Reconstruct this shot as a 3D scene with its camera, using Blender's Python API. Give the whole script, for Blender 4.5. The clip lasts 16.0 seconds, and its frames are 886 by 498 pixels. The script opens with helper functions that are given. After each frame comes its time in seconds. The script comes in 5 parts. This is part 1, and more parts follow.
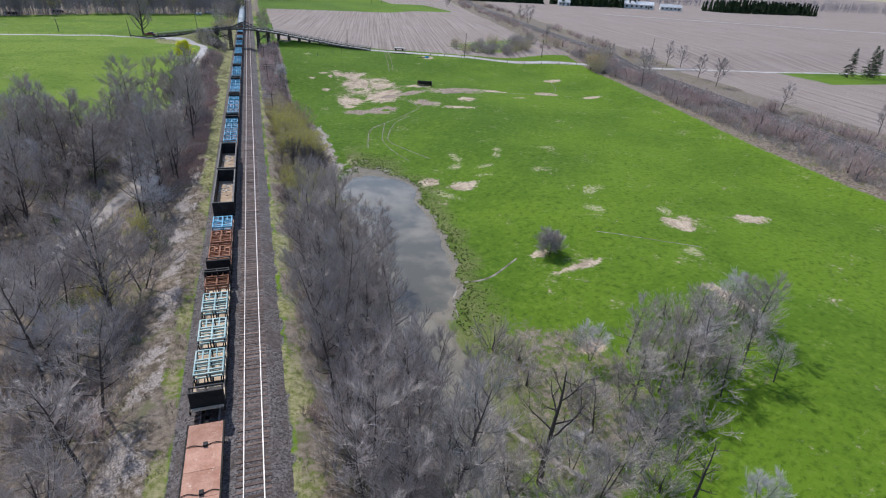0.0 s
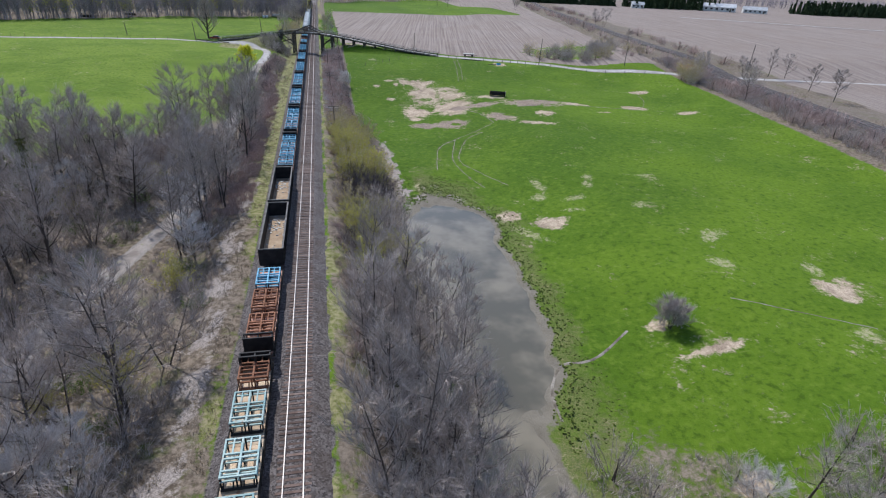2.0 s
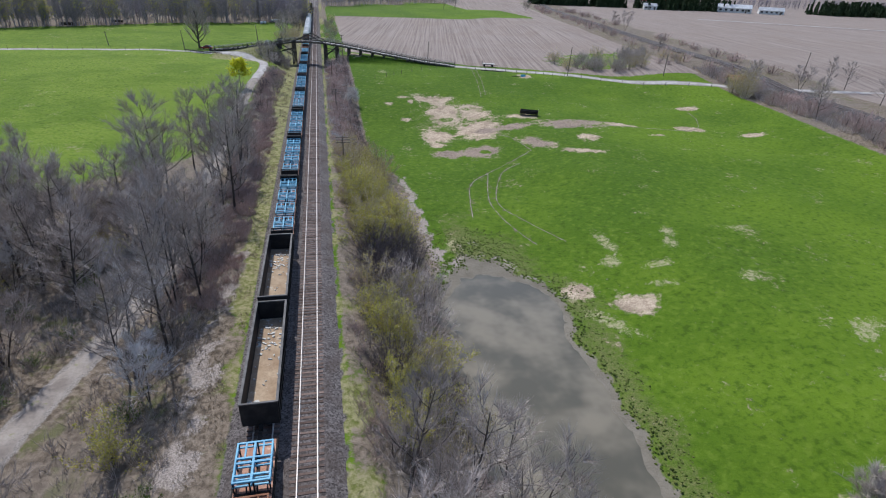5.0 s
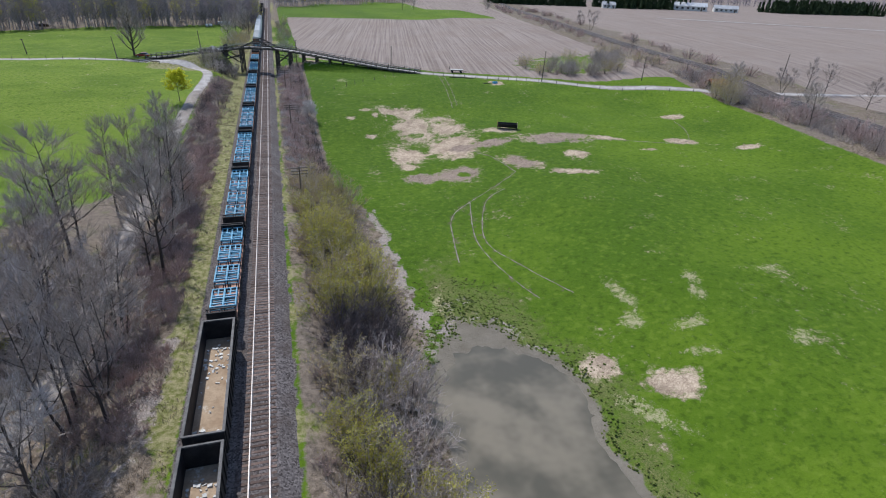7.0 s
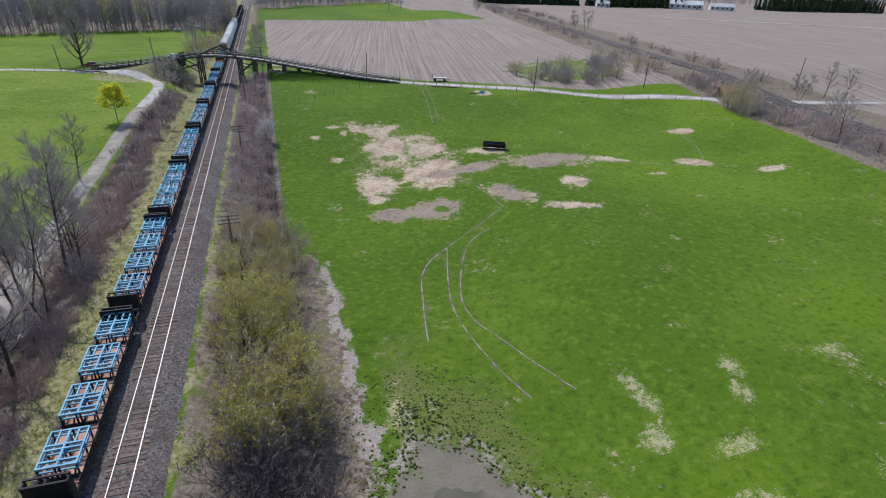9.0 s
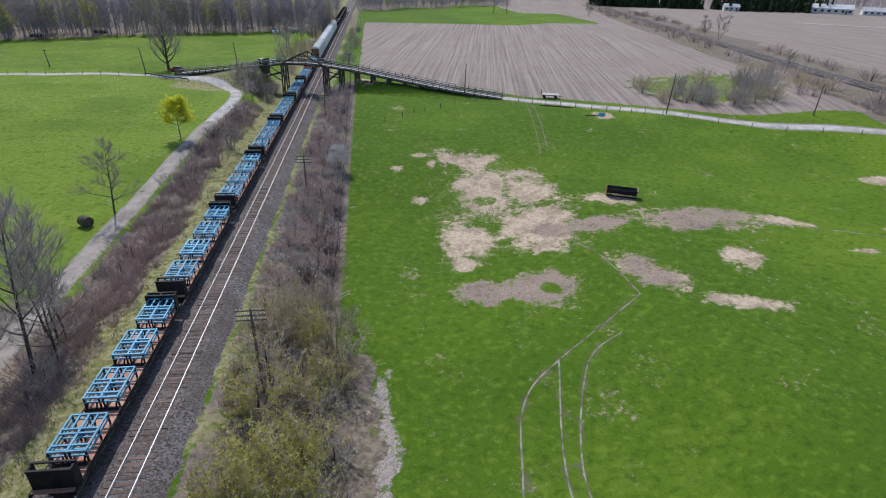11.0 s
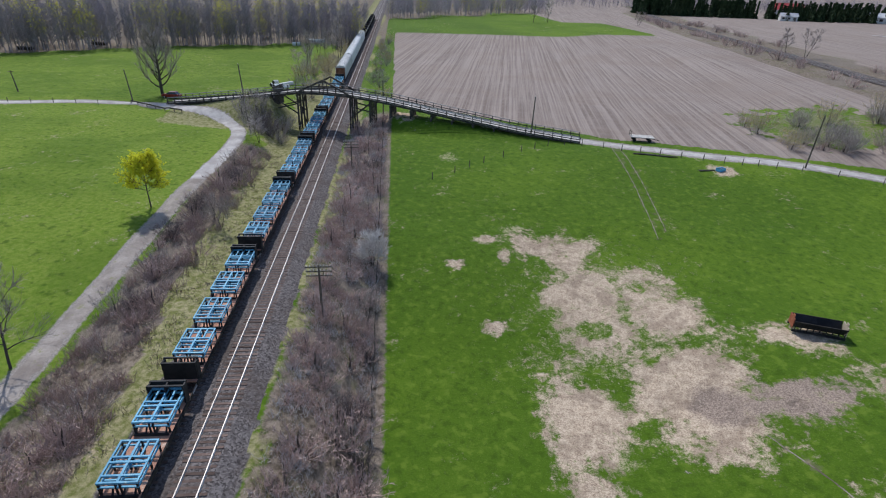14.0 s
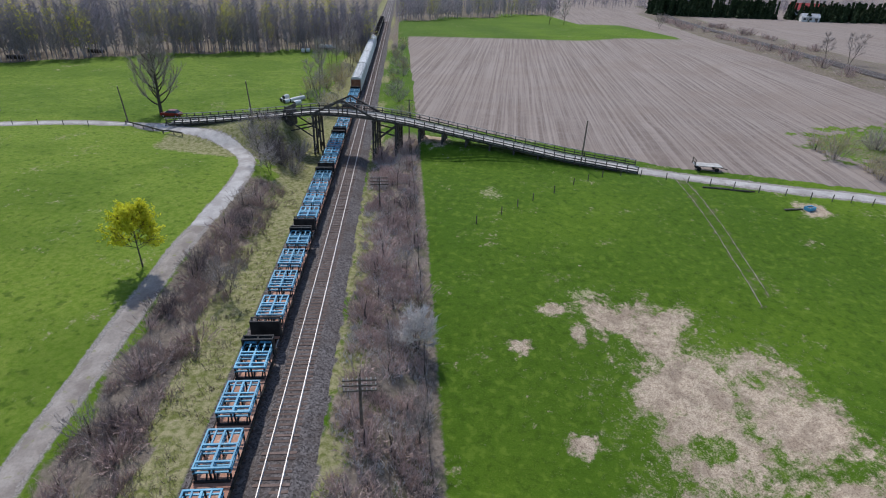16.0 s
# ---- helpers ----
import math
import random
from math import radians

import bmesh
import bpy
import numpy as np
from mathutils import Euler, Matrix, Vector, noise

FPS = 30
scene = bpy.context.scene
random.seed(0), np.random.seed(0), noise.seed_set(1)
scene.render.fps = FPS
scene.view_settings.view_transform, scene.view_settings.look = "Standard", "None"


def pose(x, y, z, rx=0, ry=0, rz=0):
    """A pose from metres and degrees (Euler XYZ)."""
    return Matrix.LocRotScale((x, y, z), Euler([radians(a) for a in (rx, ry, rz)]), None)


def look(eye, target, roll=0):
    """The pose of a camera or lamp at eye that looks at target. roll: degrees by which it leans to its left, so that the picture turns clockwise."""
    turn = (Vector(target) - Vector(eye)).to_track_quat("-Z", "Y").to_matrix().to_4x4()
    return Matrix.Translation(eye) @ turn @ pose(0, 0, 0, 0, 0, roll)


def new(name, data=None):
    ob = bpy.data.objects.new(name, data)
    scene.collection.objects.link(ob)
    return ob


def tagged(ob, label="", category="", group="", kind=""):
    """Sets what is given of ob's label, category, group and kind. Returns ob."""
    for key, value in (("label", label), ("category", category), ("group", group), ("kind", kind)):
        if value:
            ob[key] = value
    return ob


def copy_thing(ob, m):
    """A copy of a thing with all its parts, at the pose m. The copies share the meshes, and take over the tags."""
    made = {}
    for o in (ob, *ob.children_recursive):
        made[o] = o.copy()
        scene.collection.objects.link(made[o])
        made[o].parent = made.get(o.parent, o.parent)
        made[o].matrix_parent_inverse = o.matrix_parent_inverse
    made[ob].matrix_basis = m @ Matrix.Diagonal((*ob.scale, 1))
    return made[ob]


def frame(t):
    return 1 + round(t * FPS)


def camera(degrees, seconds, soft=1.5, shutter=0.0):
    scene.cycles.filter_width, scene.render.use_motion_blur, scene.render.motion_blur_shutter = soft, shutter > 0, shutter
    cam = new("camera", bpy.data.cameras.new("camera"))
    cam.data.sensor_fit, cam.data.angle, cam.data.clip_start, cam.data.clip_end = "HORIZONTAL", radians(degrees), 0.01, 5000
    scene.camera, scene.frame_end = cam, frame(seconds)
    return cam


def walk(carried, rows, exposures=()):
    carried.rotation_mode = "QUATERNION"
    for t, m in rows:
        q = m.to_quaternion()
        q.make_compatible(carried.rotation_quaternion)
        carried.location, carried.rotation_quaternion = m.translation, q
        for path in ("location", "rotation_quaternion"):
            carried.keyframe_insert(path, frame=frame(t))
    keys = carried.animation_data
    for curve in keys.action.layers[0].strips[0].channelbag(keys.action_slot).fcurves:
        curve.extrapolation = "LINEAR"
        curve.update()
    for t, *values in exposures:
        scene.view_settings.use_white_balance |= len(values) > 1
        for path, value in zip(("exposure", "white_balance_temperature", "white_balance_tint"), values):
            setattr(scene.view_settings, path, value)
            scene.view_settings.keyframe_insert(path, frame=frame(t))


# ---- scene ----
cam = camera(78.6, 16.0, 1.1)
PATH = [
    (0, (3.2, -1.527, 34.278), (3.786, 0.151, 33.36), 3.4),
    (0.5, (2.945, 2.947, 34.479), (3.528, 4.623, 33.557), 3.5),
    (1, (3.066, 7.355, 34.388), (3.629, 9.037, 33.465), 3.4),
    (1.5, (3.059, 12.039, 34.153), (3.518, 13.751, 33.227), 3.3),
    (2, (3.617, 16.603, 33.361), (4.019, 18.332, 32.44), 3.0),
    (2.5, (3.463, 20.582, 33.402), (3.852, 22.314, 32.481), 2.8),
    (3, (3.294, 24.721, 33.32), (3.677, 26.455, 32.4), 2.5),
    (3.5, (2.959, 29.048, 33.32), (3.336, 30.783, 32.4), 2.5),
    (4, (2.727, 33.668, 33.142), (3.099, 35.405, 32.223), 2.5),
    (6.5, (2.786, 56.031, 32.244), (3.281, 57.741, 31.332), 2.7),
    (7, (3.901, 60.108, 32.55), (4.428, 61.807, 31.635), 2.6),
    (7.5, (5.988, 64.436, 32.294), (6.534, 66.13, 31.382), 2.5),
    (8, (8.312, 68.656, 32.174), (8.867, 70.348, 31.263), 2.3),
    (8.5, (10.545, 72.891, 32.217), (11.102, 74.581, 31.305), 2.2),
    (9, (12.818, 77.848, 32.181), (13.361, 79.541, 31.266), 2.2),
    (11.5, (17.372, 110.849, 30.515), (17.555, 112.617, 29.598), 1.8),
    (12, (17.019, 117.537, 30.283), (17.189, 119.308, 29.368), 1.8),
    (12.5, (16.459, 124.092, 30.31), (16.627, 125.863, 29.397), 1.9),
    (13, (15.716, 130.15, 30.456), (15.885, 131.921, 29.543), 1.9),
    (13.5, (14.888, 135.329, 30.483), (15.055, 137.103, 29.573), 2.0),
    (14, (13.803, 140.424, 30.551), (13.967, 142.199, 29.644), 2.1),
    (14.5, (12.674, 145.051, 30.867), (12.836, 146.825, 29.958), 2.0),
    (15, (11.414, 149.299, 31.148), (11.575, 151.073, 30.237), 2.1),
    (15.5, (10.196, 153.206, 31.233), (10.353, 154.98, 30.323), 2.0),
    (16, (8.988, 156.756, 31.371), (9.141, 158.53, 30.46), 2.0),
]
EXPOSURE = [(0, 0.14, 5900, 11), (4, 0.05, 5950, 11), (9, 0.03, 6040, 11), (12, -0.02, 6040, 11), (13.2, -0.09, 6020, 11), (16, -0.15, 6000, 11)]
walk(cam, [(t, look(eye, target, roll)) for t, eye, target, roll in PATH], EXPOSURE)

# ---- sky and sun ----
SUN_UP, SUN_TURN = radians(50), radians(-16)      # height, and turn from the line of the track
sky_world = bpy.data.worlds.new("sky")
scene.world = sky_world
sky_world.use_nodes = True
wn = sky_world.node_tree
sky = wn.nodes.new("ShaderNodeTexSky")
sky.sky_type, sky.sun_disc = "NISHITA", False
sky.sun_elevation, sky.sun_rotation = SUN_UP, SUN_TURN
wn.links.new(sky.outputs[0], wn.nodes["Background"].inputs[0])
wn.nodes["Background"].inputs[1].default_value = 0.14
sun_data = bpy.data.lights.new("sun", "SUN")
sun_data.energy, sun_data.angle, sun_data.color = 3.6, radians(0.6), (1.0, 0.95, 0.87)
sun = new("sun", sun_data)
sun_from = Vector((math.sin(SUN_TURN) * math.cos(SUN_UP), math.cos(SUN_TURN) * math.cos(SUN_UP), math.sin(SUN_UP)))
sun.matrix_world = look(sun_from * 300, (0, 0, 0))


# ---- materials ----
def nodes_of(name, rough=0.9, metal=0.0, spec=0.2):
    m = bpy.data.materials.new(name)
    m.use_nodes = True
    t = m.node_tree
    b = t.nodes["Principled BSDF"]
    b.inputs["Roughness"].default_value = rough
    b.inputs["Metallic"].default_value = metal
    b.inputs["Specular IOR Level"].default_value = spec
    return m, t, b


def noise_tex(t, scale, detail=4.0, rough=0.6, vec=None, dims="3D"):
    n = t.nodes.new("ShaderNodeTexNoise")
    n.inputs["Scale"].default_value, n.inputs["Detail"].default_value, n.inputs["Roughness"].default_value = scale, detail, rough
    if vec is not None:
        t.links.new(vec, n.inputs["Vector"])
    return n.outputs["Fac"]


def stone_tex(t, scale, vec):
    """A shade of its own for each small stone."""
    n = t.nodes.new("ShaderNodeTexVoronoi")
    n.inputs["Scale"].default_value = scale
    t.links.new(vec, n.inputs["Vector"])
    sep = t.nodes.new("ShaderNodeSeparateColor")
    t.links.new(n.outputs["Color"], sep.inputs[0])
    return sep.outputs[0]


def ramp(t, fac, lo, hi):
    n = t.nodes.new("ShaderNodeMapRange")
    n.interpolation_type = "SMOOTHSTEP"
    n.inputs["From Min"].default_value, n.inputs["From Max"].default_value = lo, hi
    t.links.new(fac, n.inputs["Value"])
    return n.outputs[0]


def math_node(t, op, a, b):
    n = t.nodes.new("ShaderNodeMath")
    n.operation = op
    for k, v in enumerate((a, b)):
        if isinstance(v, (int, float)):
            n.inputs[k].default_value = v
        else:
            t.links.new(v, n.inputs[k])
    return n.outputs[0]


def mix(t, fac, a, b):
    n = t.nodes.new("ShaderNodeMix")
    n.data_type = "RGBA"
    for sock, v in ((n.inputs[0], fac), (n.inputs[6], a), (n.inputs[7], b)):
        if isinstance(v, (int, float)):
            sock.default_value = v
        elif isinstance(v, tuple):
            sock.default_value = (*v, 1)
        else:
            t.links.new(v, sock)
    return n.outputs[2]


def bump(t, b, height, strength=0.4, distance=0.05):
    n = t.nodes.new("ShaderNodeBump")
    n.inputs["Strength"].default_value, n.inputs["Distance"].default_value = strength, distance
    t.links.new(height, n.inputs["Height"])
    t.links.new(n.outputs[0], b.inputs["Normal"])


def place_of(t):
    return t.nodes.new("ShaderNodeNewGeometry").outputs["Position"]


def surface(name, dark, light, scale=2.0, fine=18.0, rough=0.85, metal=0.0, spec=0.2, relief=0.3, wear=None, vary=0.35):
    """A weathered surface: blotches, fine grain, wear of another colour, and a shade of its own for each object."""
    m, t, b = nodes_of(name, rough, metal, spec)
    pos = place_of(t)
    big, small = noise_tex(t, scale, 3, 0.6, pos), noise_tex(t, fine, 3, 0.7, pos)
    c = mix(t, ramp(t, big, 0.3, 0.7), dark, light)
    c = mix(t, math_node(t, "MULTIPLY", ramp(t, small, 0.35, 0.75), 0.35), c, tuple(0.55 * v for v in dark))
    if wear:
        c = mix(t, ramp(t, noise_tex(t, scale * 2.3, 5, 0.7, pos), 0.58, 0.68), c, wear)
    if vary:
        info = t.nodes.new("ShaderNodeObjectInfo").outputs["Random"]
        hsv = t.nodes.new("ShaderNodeHueSaturation")
        t.links.new(c, hsv.inputs["Color"])
        t.links.new(math_node(t, "ADD", math_node(t, "MULTIPLY", info, vary), 1 - vary / 2), hsv.inputs["Value"])
        c = hsv.outputs[0]
    t.links.new(c, b.inputs["Base Color"])
    if relief:
        bump(t, b, small, relief, 0.03)
    return m


def foliage(name, a, b_, vary=0.4, thin=0.0):
    """Bark or leaves that differ from piece to piece and from plant to plant."""
    m, t, b = nodes_of(name, 0.8, 0, 0.15)
    isle = t.nodes.new("ShaderNodeNewGeometry").outputs["Random Per Island"]
    info = t.nodes.new("ShaderNodeObjectInfo").outputs["Random"]
    hsv = t.nodes.new("ShaderNodeHueSaturation")
    t.links.new(mix(t, isle, a, b_), hsv.inputs["Color"])
    t.links.new(math_node(t, "ADD", math_node(t, "MULTIPLY", info, vary), 1 - vary / 2), hsv.inputs["Value"])
    t.links.new(hsv.outputs[0], b.inputs["Base Color"])
    if thin:                                   # leaves let light through
        glow = t.nodes.new("ShaderNodeBsdfTranslucent")
        t.links.new(hsv.outputs[0], glow.inputs["Color"])
        both = t.nodes.new("ShaderNodeMixShader")
        both.inputs[0].default_value = thin
        t.links.new(b.outputs[0], both.inputs[1])
        t.links.new(glow.outputs[0], both.inputs[2])
        t.links.new(both.outputs[0], t.nodes["Material Output"].inputs[0])
    return m


RAIL = surface("worn_rail_steel", (0.42, 0.37, 0.345), (0.58, 0.54, 0.51), 3, 30, 0.5, 0.3, 0.4, 0.1)
SLEEPER = surface("creosoted_timber", (0.125, 0.086, 0.072), (0.185, 0.135, 0.114), 1.5, 14, 0.9, wear=(0.22, 0.185, 0.165), vary=0.8)
DECK = surface("rusted_orange_deck", (0.40, 0.20, 0.135), (0.55, 0.32, 0.23), 0.7, 6, 0.8, wear=(0.6, 0.44, 0.34))
BLUE = surface("faded_blue_paint", (0.06, 0.27, 0.44), (0.15, 0.44, 0.62), 0.8, 9, 0.55, 0, 0.4, 0.1, wear=(0.30, 0.46, 0.52))
TEAL = surface("faded_pale_teal_paint", (0.25, 0.42, 0.42), (0.5, 0.6, 0.56), 0.8, 9, 0.6, 0, 0.3, 0.1, wear=(0.35, 0.22, 0.14))
RUSTY = surface("rusted_brown_steel", (0.20, 0.085, 0.045), (0.36, 0.18, 0.11), 0.9, 9, 0.85, 0, 0.2, 0.2)
TANNED = surface("pale_tan_boards", (0.5, 0.36, 0.24), (0.72, 0.58, 0.42), 0.6, 8, 0.85, wear=(0.36, 0.19, 0.11))
BLACK = surface("dull_black_steel", (0.014, 0.014, 0.016), (0.035, 0.034, 0.035), 1, 10, 0.7, 0, 0.25, 0.1)
UNDER = surface("grimy_running_gear", (0.018, 0.016, 0.015), (0.05, 0.045, 0.04), 2, 12, 0.9)
SANDY = surface("dusty_tan_gondola_floor", (0.36, 0.25, 0.16), (0.56, 0.43, 0.3), 0.5, 5, 0.95, wear=(0.7, 0.64, 0.55))
WHITE_CAR = surface("dirty_white_paint", (0.62, 0.62, 0.6), (0.8, 0.8, 0.78), 0.4, 6, 0.6, 0, 0.3, 0.1)
GREY_WOOD = surface("weathered_grey_planks", (0.33, 0.31, 0.29), (0.52, 0.5, 0.47), 1.2, 11, 0.92, vary=0.3)
DARK_WOOD = surface("dark_creosoted_bridge_timber", (0.05, 0.045, 0.042), (0.12, 0.11, 0.1), 1.2, 11, 0.92)
POST_WOOD = surface("weathered_post_wood", (0.09, 0.075, 0.06), (0.2, 0.175, 0.15), 2, 14, 0.95)
BARK = foliage("grey_bark", (0.045, 0.037, 0.034), (0.10, 0.086, 0.078))
TWIG = foliage("grey_twigs", (0.26, 0.218, 0.194), (0.58, 0.51, 0.47))
TWIG_RED = foliage("purplish_brown_twigs", (0.38, 0.275, 0.248), (0.62, 0.485, 0.435))
# far twigs: the pale lavender has aerial haze mixed into the colour
TWIG_FAR = foliage("lavender_twigs_painted_haze", (0.24, 0.208, 0.222), (0.52, 0.465, 0.495))
# purplish twigs darkened in colour to stand for a thicket's shaded, backlit side
TWIG_SHADED = foliage("purple_twigs_painted_shade", (0.095, 0.078, 0.078), (0.21, 0.172, 0.168))
TWIG_PALE = foliage("pale_silvery_twigs", (0.48, 0.45, 0.43), (0.66, 0.62, 0.60))
BUDS = foliage("yellow_green_buds", (0.38, 0.37, 0.08), (0.54, 0.49, 0.13), thin=0.45)
BUDS_TAN = foliage("tan_olive_buds", (0.38, 0.32, 0.13), (0.54, 0.45, 0.2), thin=0.4)
LEAF_YELLOW = foliage("bright_yellow_leaves", (0.64, 0.65, 0.03), (0.82, 0.80, 0.08), thin=0.5)
LEAF_GREEN = foliage("fresh_green_leaves", (0.07, 0.13, 0.02), (0.14, 0.21, 0.04), thin=0.4)
NEEDLE = foliage("dark_green_needles", (0.018, 0.035, 0.015), (0.04, 0.065, 0.025))
CEDAR = foliage("yellowish_green_cedar", (0.09, 0.105, 0.025), (0.17, 0.17, 0.05))
STRAW = foliage("dry_straw_stalks", (0.30, 0.24, 0.16), (0.46, 0.39, 0.29))


# ---- mesh tools ----
class Geo:
    """Vertices and faces gathered for one mesh."""

    def __init__(self):
        self.v, self.f = [], []

    def add(self, verts, faces):
        n = len(self.v)
        self.v.extend(tuple(p) for p in verts)
        self.f.extend(tuple(i + n for i in f) for f in faces)

    def box(self, x, y, z, sx, sy, sz, turn=None, cut=0.0):
        """A box about its middle; cut bevels its long upright edges."""
        hx, hy, hz = sx / 2, sy / 2, sz / 2
        if cut:
            ring = [(hx - cut, -hy), (hx, -hy + cut), (hx, hy - cut), (hx - cut, hy), (-hx + cut, hy), (-hx, hy - cut), (-hx, -hy + cut), (-hx + cut, -hy)]
        else:
            ring = [(hx, -hy), (hx, hy), (-hx, hy), (-hx, -hy)]
        n = len(ring)
        pts = [Vector((a, b, c)) for c in (-hz, hz) for a, b in ring]
        if turn is not None:
            pts = [turn @ p for p in pts]
        mid = Vector((x, y, z))
        self.add([mid + p for p in pts], [tuple(range(n - 1, -1, -1)), tuple(range(n, 2 * n))] + [(k, (k + 1) % n, n + (k + 1) % n, n + k) for k in range(n)])

    def beam(self, a, b, w, h, up=(0, 0, 1)):
        """A squared bar from a to b."""
        a, b = Vector(a), Vector(b)
        d = (b - a).normalized()
        side = d.cross(Vector(up))
        side = side.normalized() if side.length > 1e-4 else Vector((1, 0, 0))
        top = side.cross(d)
        pts = [p + side * (i * w / 2) + top * (j * h / 2) for p in (a, b) for i, j in ((-1, -1), (1, -1), (1, 1), (-1, 1))]
        self.add(pts, [(3, 2, 1, 0), (4, 5, 6, 7)] + [(k, (k + 1) % 4, 4 + (k + 1) % 4, 4 + k) for k in range(4)])

    def bar(self, pts, w, h):
        """One squared bar through a chain of points."""
        n = len(self.v)
        for k, p in enumerate(pts):
            d = pts[min(k + 1, len(pts) - 1)] - pts[max(k - 1, 0)]
            side = Vector((d.y, -d.x, 0)).normalized() * (w / 2)
            up = Vector((0, 0, h / 2))
            self.v += [tuple(q) for q in (p - side - up, p + side - up, p + side + up, p - side + up)]
        m = len(pts)
        self.f += [(n + 4 * k + i, n + 4 * k + (i + 1) % 4, n + 4 * k + 4 + (i + 1) % 4, n + 4 * k + 4 + i) for k in range(m - 1) for i in range(4)]
        self.f += [(n + 3, n + 2, n + 1, n), (n + 4 * m - 4, n + 4 * m - 3, n + 4 * m - 2, n + 4 * m - 1)]

    def tube(self, pts, radii, n=5, tip=False):
        rings = []
        for k, p in enumerate(pts):
            d = (pts[min(k + 1, len(pts) - 1)] - pts[max(k - 1, 0)]).normalized()
            a = d.cross(Vector((0.31, 0.87, 0.12)) if abs(d.y) < 0.9 else Vector((1, 0, 0))).normalized()
            b = d.cross(a)
            rings += [p + (a * math.cos(2 * math.pi * i / n) + b * math.sin(2 * math.pi * i / n)) * radii[k] for i in range(n)]
        faces = [(k * n + i, k * n + (i + 1) % n, (k + 1) * n + (i + 1) % n, (k + 1) * n + i) for k in range(len(pts) - 1) for i in range(n)]
        if n > 4:
            faces += [tuple(range(n - 1, -1, -1)), tuple(range((len(pts) - 1) * n, len(pts) * n))]
        self.add(rings, faces)

    def spike(self, p, q, r):
        """A thin three-sided twig from p to its tip q."""
        d = q - p
        a = d.cross(Vector((0.4, 0.3, 0.86))).normalized() * r
        b = d.cross(a).normalized() * r
        self.add((p + a, p - a * 0.5 + b * 0.87, p - a * 0.5 - b * 0.87, q), ((0, 1, 3), (1, 2, 3), (2, 0, 3)))

    def leaf(self, p, size, rnd):
        a = Vector((rnd.uniform(-1, 1), rnd.uniform(-1, 1), rnd.uniform(-1, 1))).normalized()
        b = a.cross(Vector((rnd.uniform(-1, 1), rnd.uniform(-1, 1), 0.3))).normalized()
        self.add((p - a * size, p + b * size * 0.5, p + a * size, p - b * size * 0.5), ((0, 1, 2, 3),))

    def mesh(self, name, mat, smooth=False):
        me = bpy.data.meshes.new(name)
        me.from_pydata(self.v, [], self.f)
        me.materials.append(mat)
        if smooth:
            me.shade_smooth()
        return me


def part(name, geo, mat, parent, label="", smooth=False):
    ob = new(name, geo.mesh(name, mat, smooth))
    ob.parent = parent
    return tagged(ob, label)


def lone(name, geo, mat, label, category, kind="", group="", smooth=False):
    return tagged(new(name, geo.mesh(name, mat, smooth)), label, category, group, kind)


def thing(name, label, category, group="", at=None):
    ob = tagged(new(name), label, category, group)
    if at is not None:
        ob.matrix_basis = at
    return ob


# ---- the lie of the land ----
def ease(t):
    t = np.clip(t, 0, 1)
    return t * t * (3 - 2 * t)


def waves(x, y, s, seed):
    """Cheap smooth unevenness from a few crossing waves, about -1 to 1."""
    r = np.random.RandomState(seed)
    out = 0
    for _ in range(7):
        a, f, p = r.uniform(0, 2 * np.pi), r.uniform(0.6, 1.8) / s, r.uniform(0, 2 * np.pi)
        out = out + np.sin((x * np.cos(a) + y * np.sin(a)) * f * 2 * np.pi + p)
    return out / 4.0


def land(x, y):
    """Height of the ground: a railway bank, a hollow with a pond, a pasture rising to a lane, fields beyond."""
    x, y = np.asarray(x, float), np.asarray(y, float)
    east = -2.0 - 3.2 * ease((58 - x) / 26) * (1 - ease((y - 175) / 35)) + 2.8 * ease((x - 104) / 28) + 3.2 * ease((y - 192) / 52)
    west = -2.6 + 4.2 * ease((y - 165) / 85) + 1.2 * ease((-x - 30) / 40)
    z = np.where(x > 0, east, west)
    far = ease((y - 330) / 300)
    z = z * (1 - far) + 2.0 * far + 0.12 * waves(x, y, 22, 1) + 0.05 * waves(x, y, 5, 2)
    z = z + 6.0 * ease((y - 700) / 900)
    bank = ease((np.abs(x + 2.2) - 5.6) / 8.5)
    z = -0.75 * (1 - bank) + z * bank
    # earth ramp up to the western end of the bridge
    off = np.abs(y - (270 - 0.2727 * (x + 38)))
    crest = (2.7 + 3.2 * ease((x + 36) / 22)) * ease((-x - 9.5) / 4.0) * ease((x + 40) / 5)
    foot = ease((off - 2.0) / 5.0)
    rise = np.interp(x, (10, 13, 23.5, 38.4, 50, 52), (0.2, 3.6, 3.2, 1.7, 0.9, -9)) * (1 - foot) + z * foot
    z = np.where((x > 10) & (x < 52), np.maximum(z, rise), z)
    return np.maximum(z, (crest - 0.3) * (1 - ease((off - 2.2) / 8.0)) + z * ease((off - 2.2) / 8.0) - 99 * ((x < -40) | (x > -9)))


POND_Z = -5.42


def pond_gap(x, y):
    """Distance-like measure of the pond and its arm: below 0 in the water."""
    lobe = np.hypot((x - 22.5 - 0.03 * (y - 80)) / 7.0, (y - 81) / 27.0) - 1
    lobe2 = np.hypot((x - 23.4) / 7.6, (y - 96.5) / 9.0) - 1
    arm = np.hypot((x - 18.6) / 3.6, (y - 43) / 15.5) - 1
    d = np.minimum(np.minimum(lobe * 8, lobe2 * 8), arm * 4)
    return d + 0.55 * waves(x, y, 9, 5) + 0.25 * waves(x, y, 3, 6)


